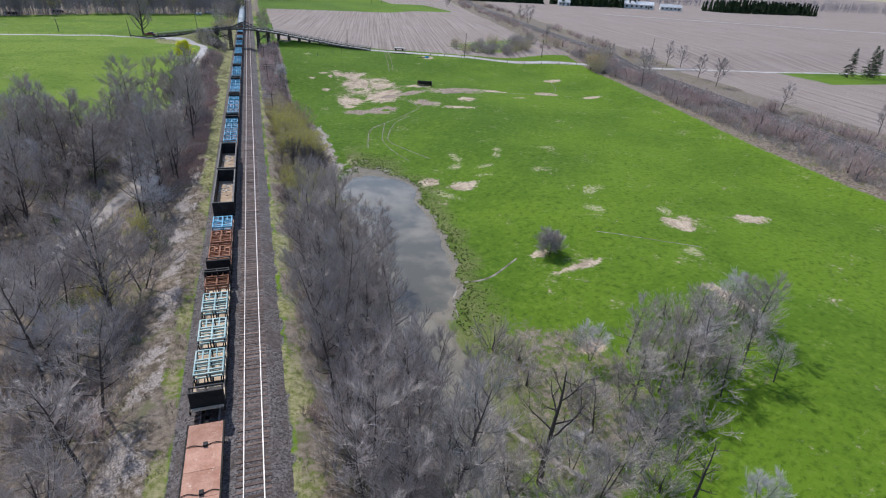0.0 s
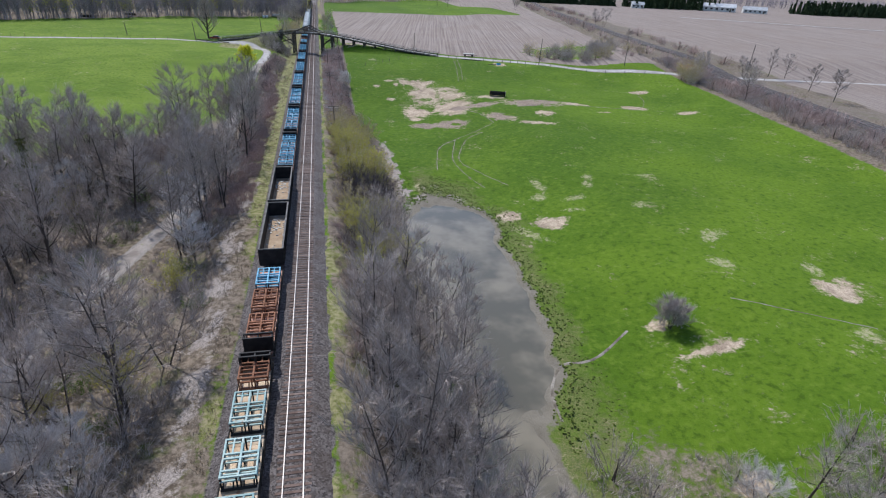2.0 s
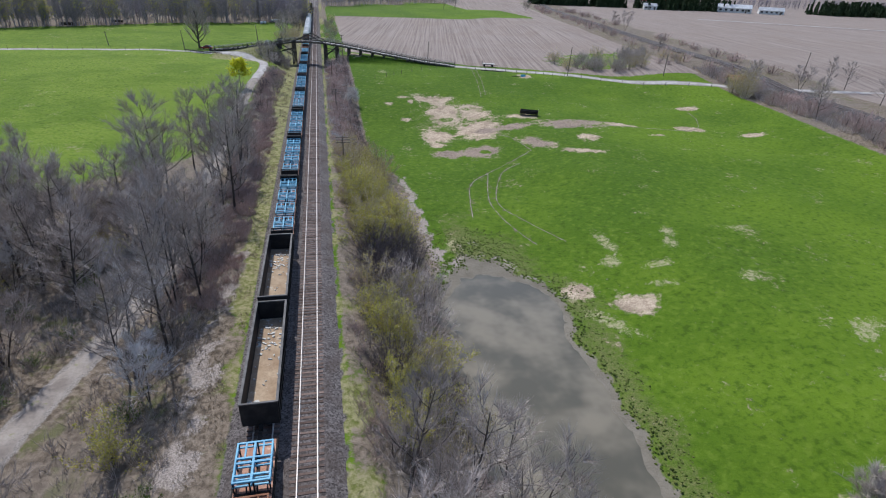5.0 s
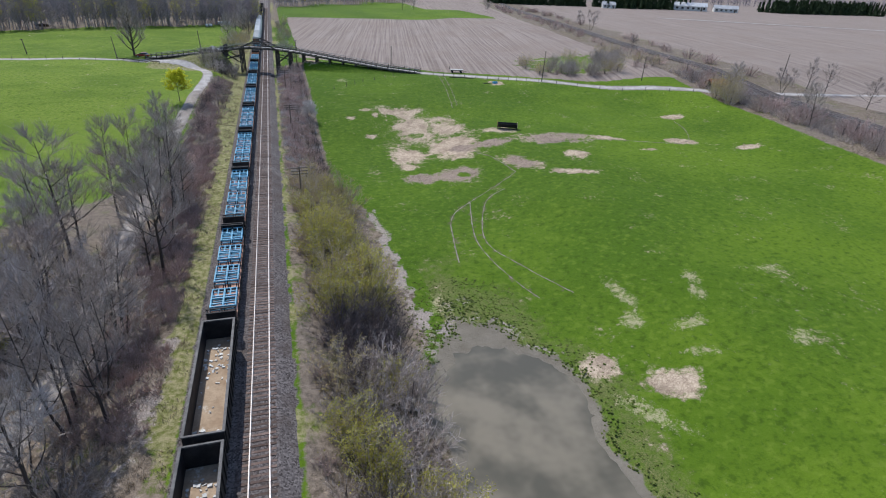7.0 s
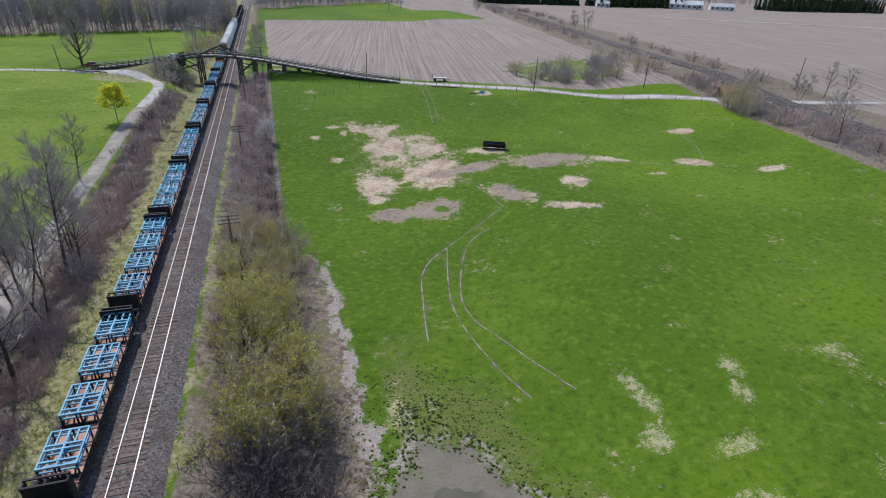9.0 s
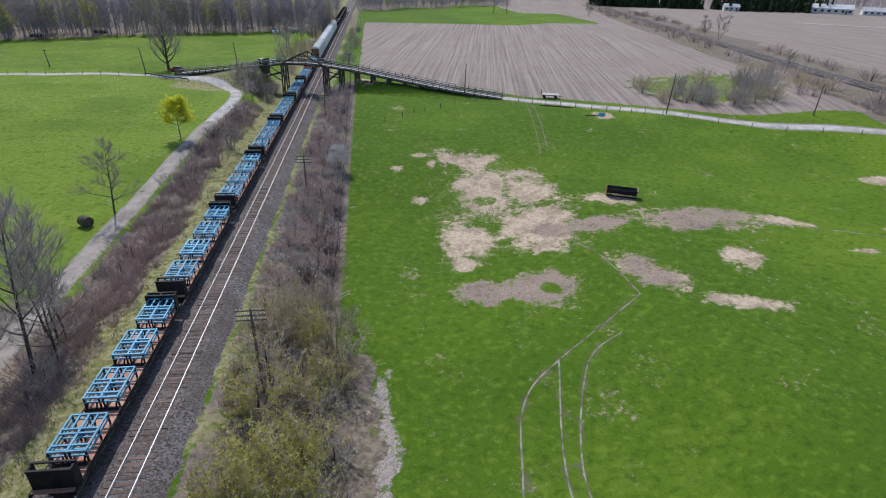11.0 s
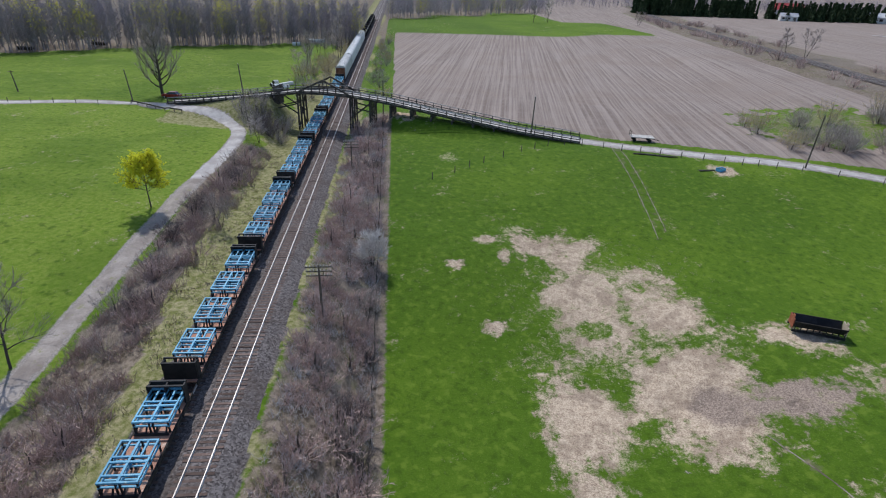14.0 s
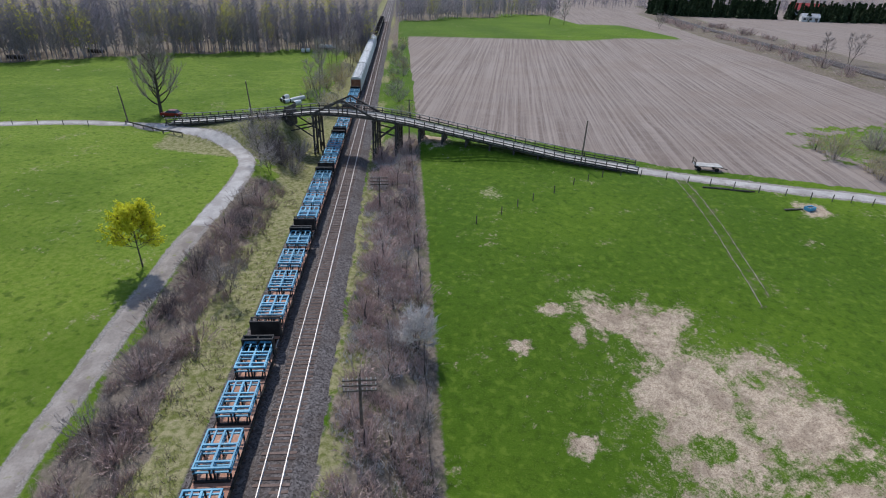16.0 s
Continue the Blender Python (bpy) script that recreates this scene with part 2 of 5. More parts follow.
def near_line(x, y, pts):
    """Distance to a chain of points."""
    best = np.full(np.shape(x), 1e9)
    for (ax, ay), (bx, by) in zip(pts, pts[1:]):
        dx, dy = bx - ax, by - ay
        t = np.clip(((x - ax) * dx + (y - ay) * dy) / (dx * dx + dy * dy), 0, 1)
        best = np.minimum(best, np.hypot(x - ax - t * dx, y - ay - t * dy))
    return best


def bend(pts, n=8):
    """A smooth chain through a few turning points."""
    out = []
    for k in range(len(pts) - 1):
        p0, p1, p2, p3 = (np.array(pts[min(max(j, 0), len(pts) - 1)], float) for j in (k - 1, k, k + 1, k + 2))
        for i in range(n):
            t = i / n
            out.append(tuple(0.5 * (2 * p1 + (p2 - p0) * t + (2 * p0 - 5 * p1 + 4 * p2 - p3) * t * t + (3 * p1 - p0 - 3 * p2 + p3) * t ** 3)))
    return out + [tuple(pts[-1])]


FARM_ROAD = bend([(-34, 20), (-29, 56), (-23.2, 84), (-20.6, 94), (-18.6, 106), (-18.2, 122), (-18.6, 145), (-19.3, 170), (-19.0, 192), (-18.0, 218), (-16.4, 238), (-17.6, 249), (-23, 257.5), (-32, 264), (-40, 269)])
LANE_WEST = bend([(-37, 269.8), (-50, 270), (-70, 266), (-130, 260)])
LANE_EAST = bend([(50, 246), (61, 241.3), (75, 236), (88, 232.5), (112, 220), (137, 207), (160, 202.5), (200, 197), (285, 188), (420, 178)])
RAILWAY_2 = bend([(136, 10), (140, 84), (147, 140), (156.5, 212), (166, 300), (190, 420), (235, 620), (300, 850)])

# ---- ground ----
def steps(lo, hi, fine, outs):
    """Grid lines: even between lo and hi, then ever wider to the ends."""
    a = list(np.arange(lo, hi + 1e-6, fine))
    s, p = fine, hi
    while p < outs[1]:
        s *= 1.16
        p += s
        a.append(p)
    s, p = fine, lo
    while p > outs[0]:
        s *= 1.16
        p -= s
        a.insert(0, p)
    return np.array(a)


def blob(x, y, cx, cy, rx, ry, turn=0.0):
    """1 at the middle of an oval, 0 at its rim, below 0 outside."""
    c, s = math.cos(radians(turn)), math.sin(radians(turn))
    u, v = ((x - cx) * c + (y - cy) * s) / rx, (-(x - cx) * s + (y - cy) * c) / ry
    return 1 - np.hypot(u, v)


# bare patches in the pasture: middle, half sizes, turn
BARE = [(35, 203, 6.2, 6, 0), (43.5, 191, 5.2, 8, 0), (36, 192, 6.2, 9, 0), (42, 178.5, 8, 8, 0), (50.5, 175.5, 5.5, 3.2, 0), (30.5, 176, 4.6, 8, -10), (29, 168.6, 2.0, 2.6, 0), (21, 200.5, 1.5, 1.2, 0),
        (25.2, 206.2, 1.7, 1.3, 0), (27.4, 202, 1.2, 1.8, 0), (24.4, 189, 1.4, 1.3, 0), (30.3, 160.8, 4.4, 3.5, 0), (38.0, 160.8, 5.4, 5.1, 0), (51.5, 160, 2.8, 5.2, 25), (65.5, 175.2, 9.4, 4.5, -3), (66.0, 163, 3.6, 3.2, 0),
        (59, 152, 4.5, 1.6, -12), (56, 184, 4, 3.6, 0), (79, 173, 4.0, 2.0, -20), (96, 167.5, 4.0, 2.6, 0), (110, 189, 3.5, 2.2, 0), (72, 229.5, 2.4, 2.6, 0), (84, 163, 3.2, 0.9, 0),
        (40.9, 95, 2.8, 2.5, 0), (34.5, 99.7, 2.6, 2.0, 0), (68.7, 65.6, 3.6, 3.0, 35), (83.2, 64.2, 3.0, 2.4, 0), (14.5, 257, 3.2, 4.6, 0), (110, 160, 3.2, 1.4, 0),
        (42.3, 64.2, 1.8, 1.3, 0), (45, 58.2, 4.2, 0.8, 0), (59.5, 43, 1.4, 4.5, 10), (38, 42, 2.4, 1.2, 0)]
SOIL = [(38, 160.8, 6.5, 6), (30.3, 160.8, 6, 4.5), (50.5, 175.5, 7.5, 5), (66, 175, 10, 5), (51.5, 160, 3.5, 6), (43, 176, 3, 3)]
GREEN_ISLES = [(31.4, 199.9, 2.0, 3.2), (35.4, 188.1, 2.6, 1.9), (28.0, 184.0, 2.4, 2.6), (38.9, 160.6, 1.7, 1.9), (41.5, 201.5, 1.8, 1.6), (33.0, 181.5, 1.2, 1.6), (39.5, 183, 1.2, 1.0)]
FLECKS = [(32, 171, 2.6, 1.4, 0), (57, 153.5, 3.4, 1.0, -15), (30, 209, 3, 1.4, 0), (44, 110.5, 1.7, 4.6, 0), (42.4, 105.5, 1.8, 2.4, 0), (54, 110.5, 1.5, 2.2, 0), (52.6, 106.8, 1.8, 2.2, 0), (47.5, 102.4, 3.0, 1.6, 0), (57.3, 95.6, 2.2, 2.2, 0), (46.5, 97.5, 3.4, 1.0, -20),
          (57.8, 74.4, 2.2, 2.6, 0), (70, 70.8, 2.0, 3.6, 0), (62, 82.5, 4.5, 2.0, 35), (23, 235, 2.4, 3.0, 0), (66, 110, 3.0, 1.4, 0), (36, 92, 2.0, 5.0, 35), (21, 116, 2.2, 4.4, 0), (96, 43, 3, 1.6, 0), (85, 40, 2, 1, 0), (64, 56, 2, 2.2, 0)]
TRAILS = [bend([(48.3, 156), (35.6, 147), (30.5, 141.4), (28.2, 133), (26.8, 125.6)]), bend([(35.6, 147), (31.7, 132), (32.3, 121.6), (34.3, 114.2)]),
          bend([(43.4, 149.8), (38.2, 145.7), (33.1, 131.8), (35.4, 122.6), (38.9, 113.6)]), bend([(48.3, 156), (47.5, 165), (45, 172)]),
          bend([(56, 244), (53, 222), (50, 206)]), bend([(57.6, 244), (54.6, 222), (52, 208)]), bend([(60, 171), (78, 172), (95, 166), (104, 175), (108, 186)])]
FOOTPATHS = [bend([(24.6, 52), (25.4, 56.5), (28, 60), (32, 60.4), (38.3, 64.5)]), bend([(21.5, 38), (24.3, 30.6), (27.8, 25), (31, 19)]), bend([(53, 66), (60, 61), (66, 57)])]

gx, gy = steps(-62, 142, 0.78, (-2600, 2600)), steps(14, 292, 0.82, (-900, 4200))
GX, GY = np.meshgrid(gx, gy)
rough_a, rough_b = waves(GX, GY, 6, 11), waves(GX, GY, 2.2, 12)
edge = 0.22 * rough_a + 0.16 * rough_b
water = pond_gap(GX, GY)
bare = np.zeros_like(GX)
for spot in BARE:
    bare = np.maximum(bare, np.clip(1.1 * blob(GX, GY, *spot) + 0.36 + 0.9 * edge, 0, 1))
for spot in GREEN_ISLES:
    bare = np.minimum(bare, 1 - np.clip(2.2 * blob(GX, GY, *spot) + 0.7 * edge, 0, 1))
soil = np.zeros_like(GX)
for spot in SOIL:
    soil = np.maximum(soil, np.clip(1.6 * blob(GX, GY, *spot) + 0.3 + edge, 0, 1))
flecks = np.zeros_like(GX)
for spot in FLECKS:
    flecks = np.maximum(flecks, np.clip(0.9 * blob(GX, GY, *spot) + 0.2 + 0.8 * edge, 0, 0.75))
flecks = np.maximum(flecks, np.clip(0.75 * np.maximum(blob(GX, GY, 38, 190, 21, 27) + 0.5 * edge, 0), 0, 0.55))
trails = np.zeros_like(GX)
for line in TRAILS:
    trails = np.maximum(trails, 0.62 - 0.62 * ease((near_line(GX, GY, line) - 0.2) / 1.1))
trails *= np.clip(0.7 + 0.5 * rough_b, 0.2, 1)
bank = ease((np.abs(GX + 2.2) - 5.6) / 8.5)
west = GX < -2.2
# woodland floor: the wood west of the track, the brush strip beside it, the grove below the pond
strip_edge = np.where(GY < 150, 14.5 + 2.2 * np.exp(-((GY - 120) / 30.0) ** 2), 11.4)
wood = np.where(west, ease((-GX - 5.5) / 0.8) * (1 - ease((GY - 150 - 0.9 * (GX + 20) * (GX < -24)) / 16)), ease((GX - 2.6) / 0.6) * (1 - ease((GX - strip_edge - 1.2 * rough_a * (GY < 150)) / 2.0)) * (1 - ease((GY - 262) / 14)))
wood = np.maximum(wood, np.where(west, ease((-GX - 7.5 - 2.5 * ease((GY - 168) / 35) - rough_a) / 1.5) * (1 - ease((-GX - 15.5 - rough_a) / 2.5)) * (1 - ease((GY - 236) / 10)), 0))
wood = np.maximum(wood, np.clip(2 * (blob(GX, GY, 29, 36, 17, 21) + 0.8 * edge), 0, 1) * 0.55)
wood = np.maximum(wood, np.clip(2 * (blob(GX, GY, 47, 39, 11, 9) + edge), 0, 1) * 0.42)
rail2 = near_line(GX, GY, RAILWAY_2)
wood = np.maximum(wood, (1 - ease((rail2 - 21) / 4)) * 0.95)
wood = np.maximum(wood, ease((GY - (405 + 0.62 * np.minimum(GX, 0)) - 3 * rough_a) / 6) * (GX < 8))
wood = np.maximum(wood, ease((GY - 545 - 0.9 * np.maximum(GX - 20, 0)) / 20) * (GX > 4) * (GX < 150))
wood *= (1 - ease((1.0 - water) / 1.0))
# dry pale bank beside the train, with turf strips
dry = np.where(west, ease((-GX - 7.6) / 0.8) * (1 - ease((-GX - 10.2 - 0.8 * rough_a) / 1.6)) * (1 - ease((GY - 100) / 20)), 0) * np.clip(0.55 + 0.5 * rough_a, 0, 0.9)
dry = np.maximum(dry, np.where((GX > 15.5) & (GX < 30), 0.75 * (1 - ease((np.abs(GX - 17.6 - 0.9 * rough_a) - 0.3) / 1.4)) * ease((GY - 104) / 6) * (1 - ease((GY - 143) / 8)), 0))
dry = np.maximum(dry, np.clip(0.62 - np.abs(water - 1.3) / 2.0, 0, 1) * (GY > 97) * (GX > 16))
turf = np.where(west, ease((-GX - 6.0) / 0.5) * (1 - ease((-GX - 8.0 - 3.0 * ease((GY - 168) / 35) - 1.2 * rough_a) / 1.5)) * ease((GY - 80) / 20), ease((GX - 1.9 - 0.2 * rough_b) / 0.4) * (1 - ease((GX - 4.6 - 0.9 * rough_a) / 1.4)) * np.clip(0.55 + 0.45 * waves(GX, GY, 14, 31), 0.3, 0.95))
verge = np.where(west, ease((-GX - 5.7) / 0.5) * (1 - ease((-GX - 7.4 - 0.7 * rough_a) / 1.0)) * np.clip(0.45 + 0.6 * waves(GX, GY, 17, 33), 0, 0.9), 0)
turf = np.maximum(turf, verge)
ramp_gap = np.abs(GY - (266 - 0.2727 * (GX + 38)))
turf = np.maximum(turf, 0.85 * (1 - ease((ramp_gap - 9) / 4)) * (GX < -7) * ease((GX + 38) / 4))
wood *= 1 - 0.85 * np.clip(turf * (np.abs(GX + 2) < 10), 0, 1)
mud = (1 - ease((water - 0.2 - 0.4 * rough_b) / 1.7))
track = 1 - ease((near_line(GX, GY, [p for p in FARM_ROAD if p[1] > 58]) - 0.9) / 1.0)
track = np.maximum(track, 0.8 - 0.8 * ease((near_line(GX, GY, LANE_EAST) - 1.4) / 1.6))
track = np.maximum(track, 0.8 - 0.8 * ease((near_line(GX, GY, LANE_WEST) - 1.2) / 1.4))
track = np.maximum(track, np.clip(2 * blob(GX, GY, -40.5, 268.6, 6.5, 3.4, -25) + 0.5 * edge, 0, 1))
marsh = np.clip(1.1 - np.abs(water - 2.6) / 6.5, 0, 1) * (GX > 20) * 0.8
plough = ease((GX - 12 - 0.5 * rough_b) / 1.0) * ease((GY - (280 - 0.74 * (np.minimum(GX, 56) - 12) - 0.36 * np.clip(GX - 56, 0, 56) - 0.19 * np.maximum(GX - 112, 0)) - 0.5 * rough_b) / 1.5) * ease((rail2 - 19) / 3) * (GX < 190)
plough *= 1 - ease((GY - 440 - 0.05 * GX) / 6)
hollow = np.clip(2 * (blob(GX, GY, 112, 258, 22, 22) + edge), 0, 1)
plough *= 1 - hollow
plough = np.maximum(plough, ease((GX - 150) / 20) * ease((rail2 - 19) / 3) * (GX > 160) * np.where((GY > 165) & (GY < 197 - 0.06 * (GX - 200)) & (GX > 230), 0, 1))
plough = np.maximum(plough, ease((GY - 530) / 8) * (GX > 130) * ease((rail2 - 15) / 4))
wood = np.maximum(wood, hollow * 0.5)
pale = np.where(west, 1.0, 0.0) * (1 - wood) * (1 - 0.3 * ease((GY - 268) / 8))
lush = np.clip(0.22 + 0.3 * waves(GX, GY, 40, 21) + 0.45 * (1 - ease((GY - 60) / 80)) + 0.45 * ease((GX - 50) / 45), 0, 1)

gz = land(GX, GY)
gz = np.where(water < 2.2, np.minimum(gz, POND_Z + 0.16 * np.clip(water, -4, 2.2) + 0.02), gz)
cinder = 1 - ease((np.abs(GX + 1.75) - 4.25 - 0.25 * rough_b) / 0.5)
clods = np.random.RandomState(5).uniform(-1, 1, GX.shape)
near = (np.abs(GX - 40) < 100) & (np.abs(GY - 150) < 140)
gz = gz + near * clods * (0.03 + 0.10 * bare + 0.06 * marsh * (water > 0.2) + 0.05 * wood) * bank - 0.10 * trails * (bank > 0.9)
nx, ny = len(gx), len(gy)
road_gap = near_line(GX, GY, FARM_ROAD)


def grid_at(field, x, y):
    """A value of the ground grid at a place, between its corners."""
    i, j = min(max(int(np.searchsorted(gx, x)) - 1, 0), nx - 2), min(max(int(np.searchsorted(gy, y)) - 1, 0), ny - 2)
    u, v = (x - gx[i]) / (gx[i + 1] - gx[i]), (y - gy[j]) / (gy[j + 1] - gy[j])
    a, b = field[j, i] * (1 - u) + field[j, i + 1] * u, field[j + 1, i] * (1 - u) + field[j + 1, i + 1] * u
    return float(a * (1 - v) + b * v)


def land_z(x, y):
    return grid_at(gz, x, y)


idx = np.arange(nx * ny).reshape(ny, nx)
quads = np.stack([idx[:-1, :-1], idx[:-1, 1:], idx[1:, 1:], idx[1:, :-1]], -1).reshape(-1, 4)
gm = bpy.data.meshes.new("ground")
gm.vertices.add(nx * ny)
gm.vertices.foreach_set("co", np.stack([GX, GY, gz], -1).astype(np.float32).ravel())
gm.loops.add(quads.size)
gm.loops.foreach_set("vertex_index", quads.astype(np.int32).ravel())
gm.polygons.add(len(quads))
gm.polygons.foreach_set("loop_start", np.arange(0, quads.size, 4, dtype=np.int32))
gm.update()
gm.validate()
gm.shade_smooth()
for key, values in dict(bare=bare, soil=soil, flecks=flecks, trails=trails, wood=wood, dry=dry, turf=turf, mud=mud, marsh=marsh, track=track, plough=plough, pale=pale, lush=lush, cinder=cinder).items():
    gm.attributes.new(key, "FLOAT", "POINT").data.foreach_set("value", values.astype(np.float32).ravel())


def ground_material():
    m, t, b = nodes_of("pasture_soil_and_litter", 0.95, 0, 0.1)
    pos = place_of(t)

    def mask(key, noise_fac, amount, lo=0.35, hi=0.65):
        at = t.nodes.new("ShaderNodeAttribute")
        at.attribute_name = key
        return ramp(t, math_node(t, "ADD", at.outputs["Fac"], math_node(t, "MULTIPLY", math_node(t, "SUBTRACT", noise_fac, 0.5), amount)), lo, hi)

    wide, mid, fine, grit = (noise_tex(t, s, d, 0.7, pos) for s, d in ((0.035, 3), (0.35, 6), (1.6, 6), (7.0, 4)))
    broken = math_node(t, "ADD", math_node(t, "MULTIPLY", mid, 0.55), math_node(t, "MULTIPLY", fine, 0.45))
    turned_rows = t.nodes.new("ShaderNodeMapping")
    turned_rows.inputs["Rotation"].default_value = (0, 0, radians(11))
    t.links.new(pos, turned_rows.inputs["Vector"])
    streak = t.nodes.new("ShaderNodeMapping")
    streak.inputs["Scale"].default_value = (1.5, 0.012, 0)
    t.links.new(turned_rows.outputs[0], streak.inputs["Vector"])
    rows = noise_tex(t, 0.8, 5, 0.7, streak.outputs[0])
    ragged = math_node(t, "ADD", math_node(t, "MULTIPLY", noise_tex(t, 0.16, 6, 0.66, pos), 0.5), math_node(t, "MULTIPLY", noise_tex(t, 1.3, 6, 0.8, pos), 0.5))
    tuft = noise_tex(t, 1.1, 2, 0.5, pos)
    lush_fac = mask("lush", mid, 0.6, 0.1, 0.9)
    green = mix(t, lush_fac, (0.069, 0.130, 0.009), (0.119, 0.196, 0.013))
    green = mix(t, math_node(t, "MULTIPLY", ramp(t, fine, 0.48, 0.66), 0.6), green, (0.042, 0.085, 0.007))
    green = mix(t, math_node(t, "MULTIPLY", ramp(t, grit, 0.5, 0.7), 0.45), green, (0.155, 0.225, 0.03))
    green = mix(t, math_node(t, "MULTIPLY", ramp(t, mid, 0.52, 0.8), 0.35), green, (0.15, 0.21, 0.03))
    green = mix(t, math_node(t, "MULTIPLY", mask("pale", mid, 1.2, 0.2, 1.0), 0.8), green, mix(t, ramp(t, fine, 0.35, 0.65), (0.13, 0.208, 0.018), (0.22, 0.28, 0.045)))
    green = mix(t, math_node(t, "MULTIPLY", ramp(t, wide, 0.44, 0.62), 0.45), green, (0.058, 0.118, 0.008))
    green = mix(t, math_node(t, "MULTIPLY", ramp(t, tuft, 0.56, 0.72), 0.55), green, (0.036, 0.076, 0.006))
    green = mix(t, math_node(t, "MULTIPLY", ramp(t, tuft, 0.46, 0.30), 0.4), green, (0.165, 0.24, 0.028))
    c = mix(t, mask("turf", fine, 1.0), green, mix(t, ramp(t, fine, 0.35, 0.65), (0.135, 0.15, 0.04), (0.33, 0.30, 0.165)))
    litter = mix(t, ramp(t, fine, 0.35, 0.65), (0.10, 0.078, 0.058), (0.27, 0.22, 0.17))
    litter = mix(t, ramp(t, mid, 0.52, 0.68), litter, (0.115, 0.125, 0.04))
    litter = mix(t, math_node(t, "MULTIPLY", ramp(t, wide, 0.45, 0.6), 0.5), litter, (0.20, 0.17, 0.145))
    c = mix(t, mask("wood", fine, 0.8), c, litter)
    c = mix(t, mask("marsh", ragged, 2.4, 0.42, 1.0), c, mix(t, ramp(t, grit, 0.35, 0.65), (0.075, 0.115, 0.02), (0.20, 0.195, 0.08)))
    soil = mix(t, ramp(t, grit, 0.35, 0.65), (0.17, 0.115, 0.08), (0.46, 0.355, 0.26))
    straw = mix(t, grit, (0.33, 0.28, 0.15), (0.68, 0.60, 0.42))
    c = mix(t, math_node(t, "MULTIPLY", mask("flecks", math_node(t, "ADD", math_node(t, "MULTIPLY", fine, 0.6), math_node(t, "MULTIPLY", grit, 0.4)), 3.0, 0.45, 0.9), 0.65), c, straw)
    straws = mix(t, ramp(t, grit, 0.3, 0.62), (0.34, 0.255, 0.18), (0.64, 0.525, 0.39))
    dirt = mix(t, math_node(t, "MULTIPLY", ramp(t, fine, 0.4, 0.65), 0.7), straws, soil)
    dirt = mix(t, math_node(t, "MULTIPLY", ramp(t, mid, 0.46, 0.62), 0.55), dirt, mix(t, grit, (0.14, 0.10, 0.072), (0.30, 0.225, 0.165)))
    trodden = mix(t, ramp(t, grit, 0.35, 0.65), (0.17, 0.13, 0.105), (0.40, 0.315, 0.25))
    trodden = mix(t, math_node(t, "MULTIPLY", ramp(t, broken, 0.52, 0.62), 0.6), trodden, (0.105, 0.082, 0.066))
    dirt = mix(t, mask("soil", ragged, 2.4, 0.25, 1.1), dirt, trodden)
    c = mix(t, mask("bare", ragged, 4.4, 0.30, 0.80), c, dirt)
    c = mix(t, math_node(t, "MULTIPLY", mask("trails", fine, 0.9), 0.75), c, mix(t, mid, (0.07, 0.07, 0.03), (0.20, 0.18, 0.12)))
    c = mix(t, mask("dry", broken, 3.4, 0.4, 0.7), c, mix(t, ramp(t, grit, 0.35, 0.65), (0.19, 0.16, 0.14), (0.44, 0.385, 0.345)))
    c = mix(t, mask("mud", fine, 0.8), c, mix(t, mid, (0.10, 0.085, 0.06), (0.30, 0.27, 0.22)))
    c = mix(t, mask("track", fine, 0.9), c, mix(t, ramp(t, grit, 0.3, 0.7), (0.20, 0.175, 0.155), (0.40, 0.365, 0.335)))
    furrow = mix(t, ramp(t, rows, 0.36, 0.62), (0.185, 0.147, 0.128), (0.335, 0.282, 0.248))
    furrow = mix(t, math_node(t, "MULTIPLY", ramp(t, broken, 0.45, 0.6), 0.5), furrow, (0.30, 0.25, 0.215))
    furrow = mix(t, math_node(t, "MULTIPLY", ramp(t, wide, 0.4, 0.7), 0.35), furrow, (0.23, 0.175, 0.14))
    c = mix(t, mask("plough", mid, 0.25), c, furrow)
    c = mix(t, mask("cinder", fine, 0.5), c, mix(t, stone_tex(t, 7.0, pos), (0.05, 0.043, 0.042), (0.20, 0.178, 0.172)))
    t.links.new(c, b.inputs["Base Color"])
    bump(t, b, math_node(t, "ADD", math_node(t, "MULTIPLY", fine, 0.7), math_node(t, "MULTIPLY", grit, 0.3)), 0.7, 0.25)
    return m


gm.materials.append(ground_material())
tagged(new("ground", gm), "green pasture with bare tan patches, leaf litter and stubble fields", "ground", kind="structure")

# water: a still, muddy, sky-reflecting sheet a little below the banks
wm, wt, wb = nodes_of("still_muddy_water", 0.06, 0, 0.5)
wpos = place_of(wt)
wt.links.new(mix(wt, ramp(wt, noise_tex(wt, 0.16, 3, 0.55, wpos), 0.38, 0.66), (0.10, 0.09, 0.062), (0.22, 0.19, 0.135)), wb.inputs["Base Color"])
wt.links.new(math_node(wt, "ADD", math_node(wt, "MULTIPLY", noise_tex(wt, 0.2, 2, 0.5, wpos), 0.14), 0.03), wb.inputs["Roughness"])
bump(wt, wb, noise_tex(wt, 3.0, 3, 0.6, wpos), 0.04, 0.05)
wx, wy = np.meshgrid(np.arange(8, 46.1, 0.6), np.arange(22, 122.1, 0.6))
wet = pond_gap(wx, wy) < 1.0
pond = Geo()
cols = wx.shape[1]
pond.v = [(float(a), float(c), POND_Z) for a, c in zip(wx.ravel(), wy.ravel())]
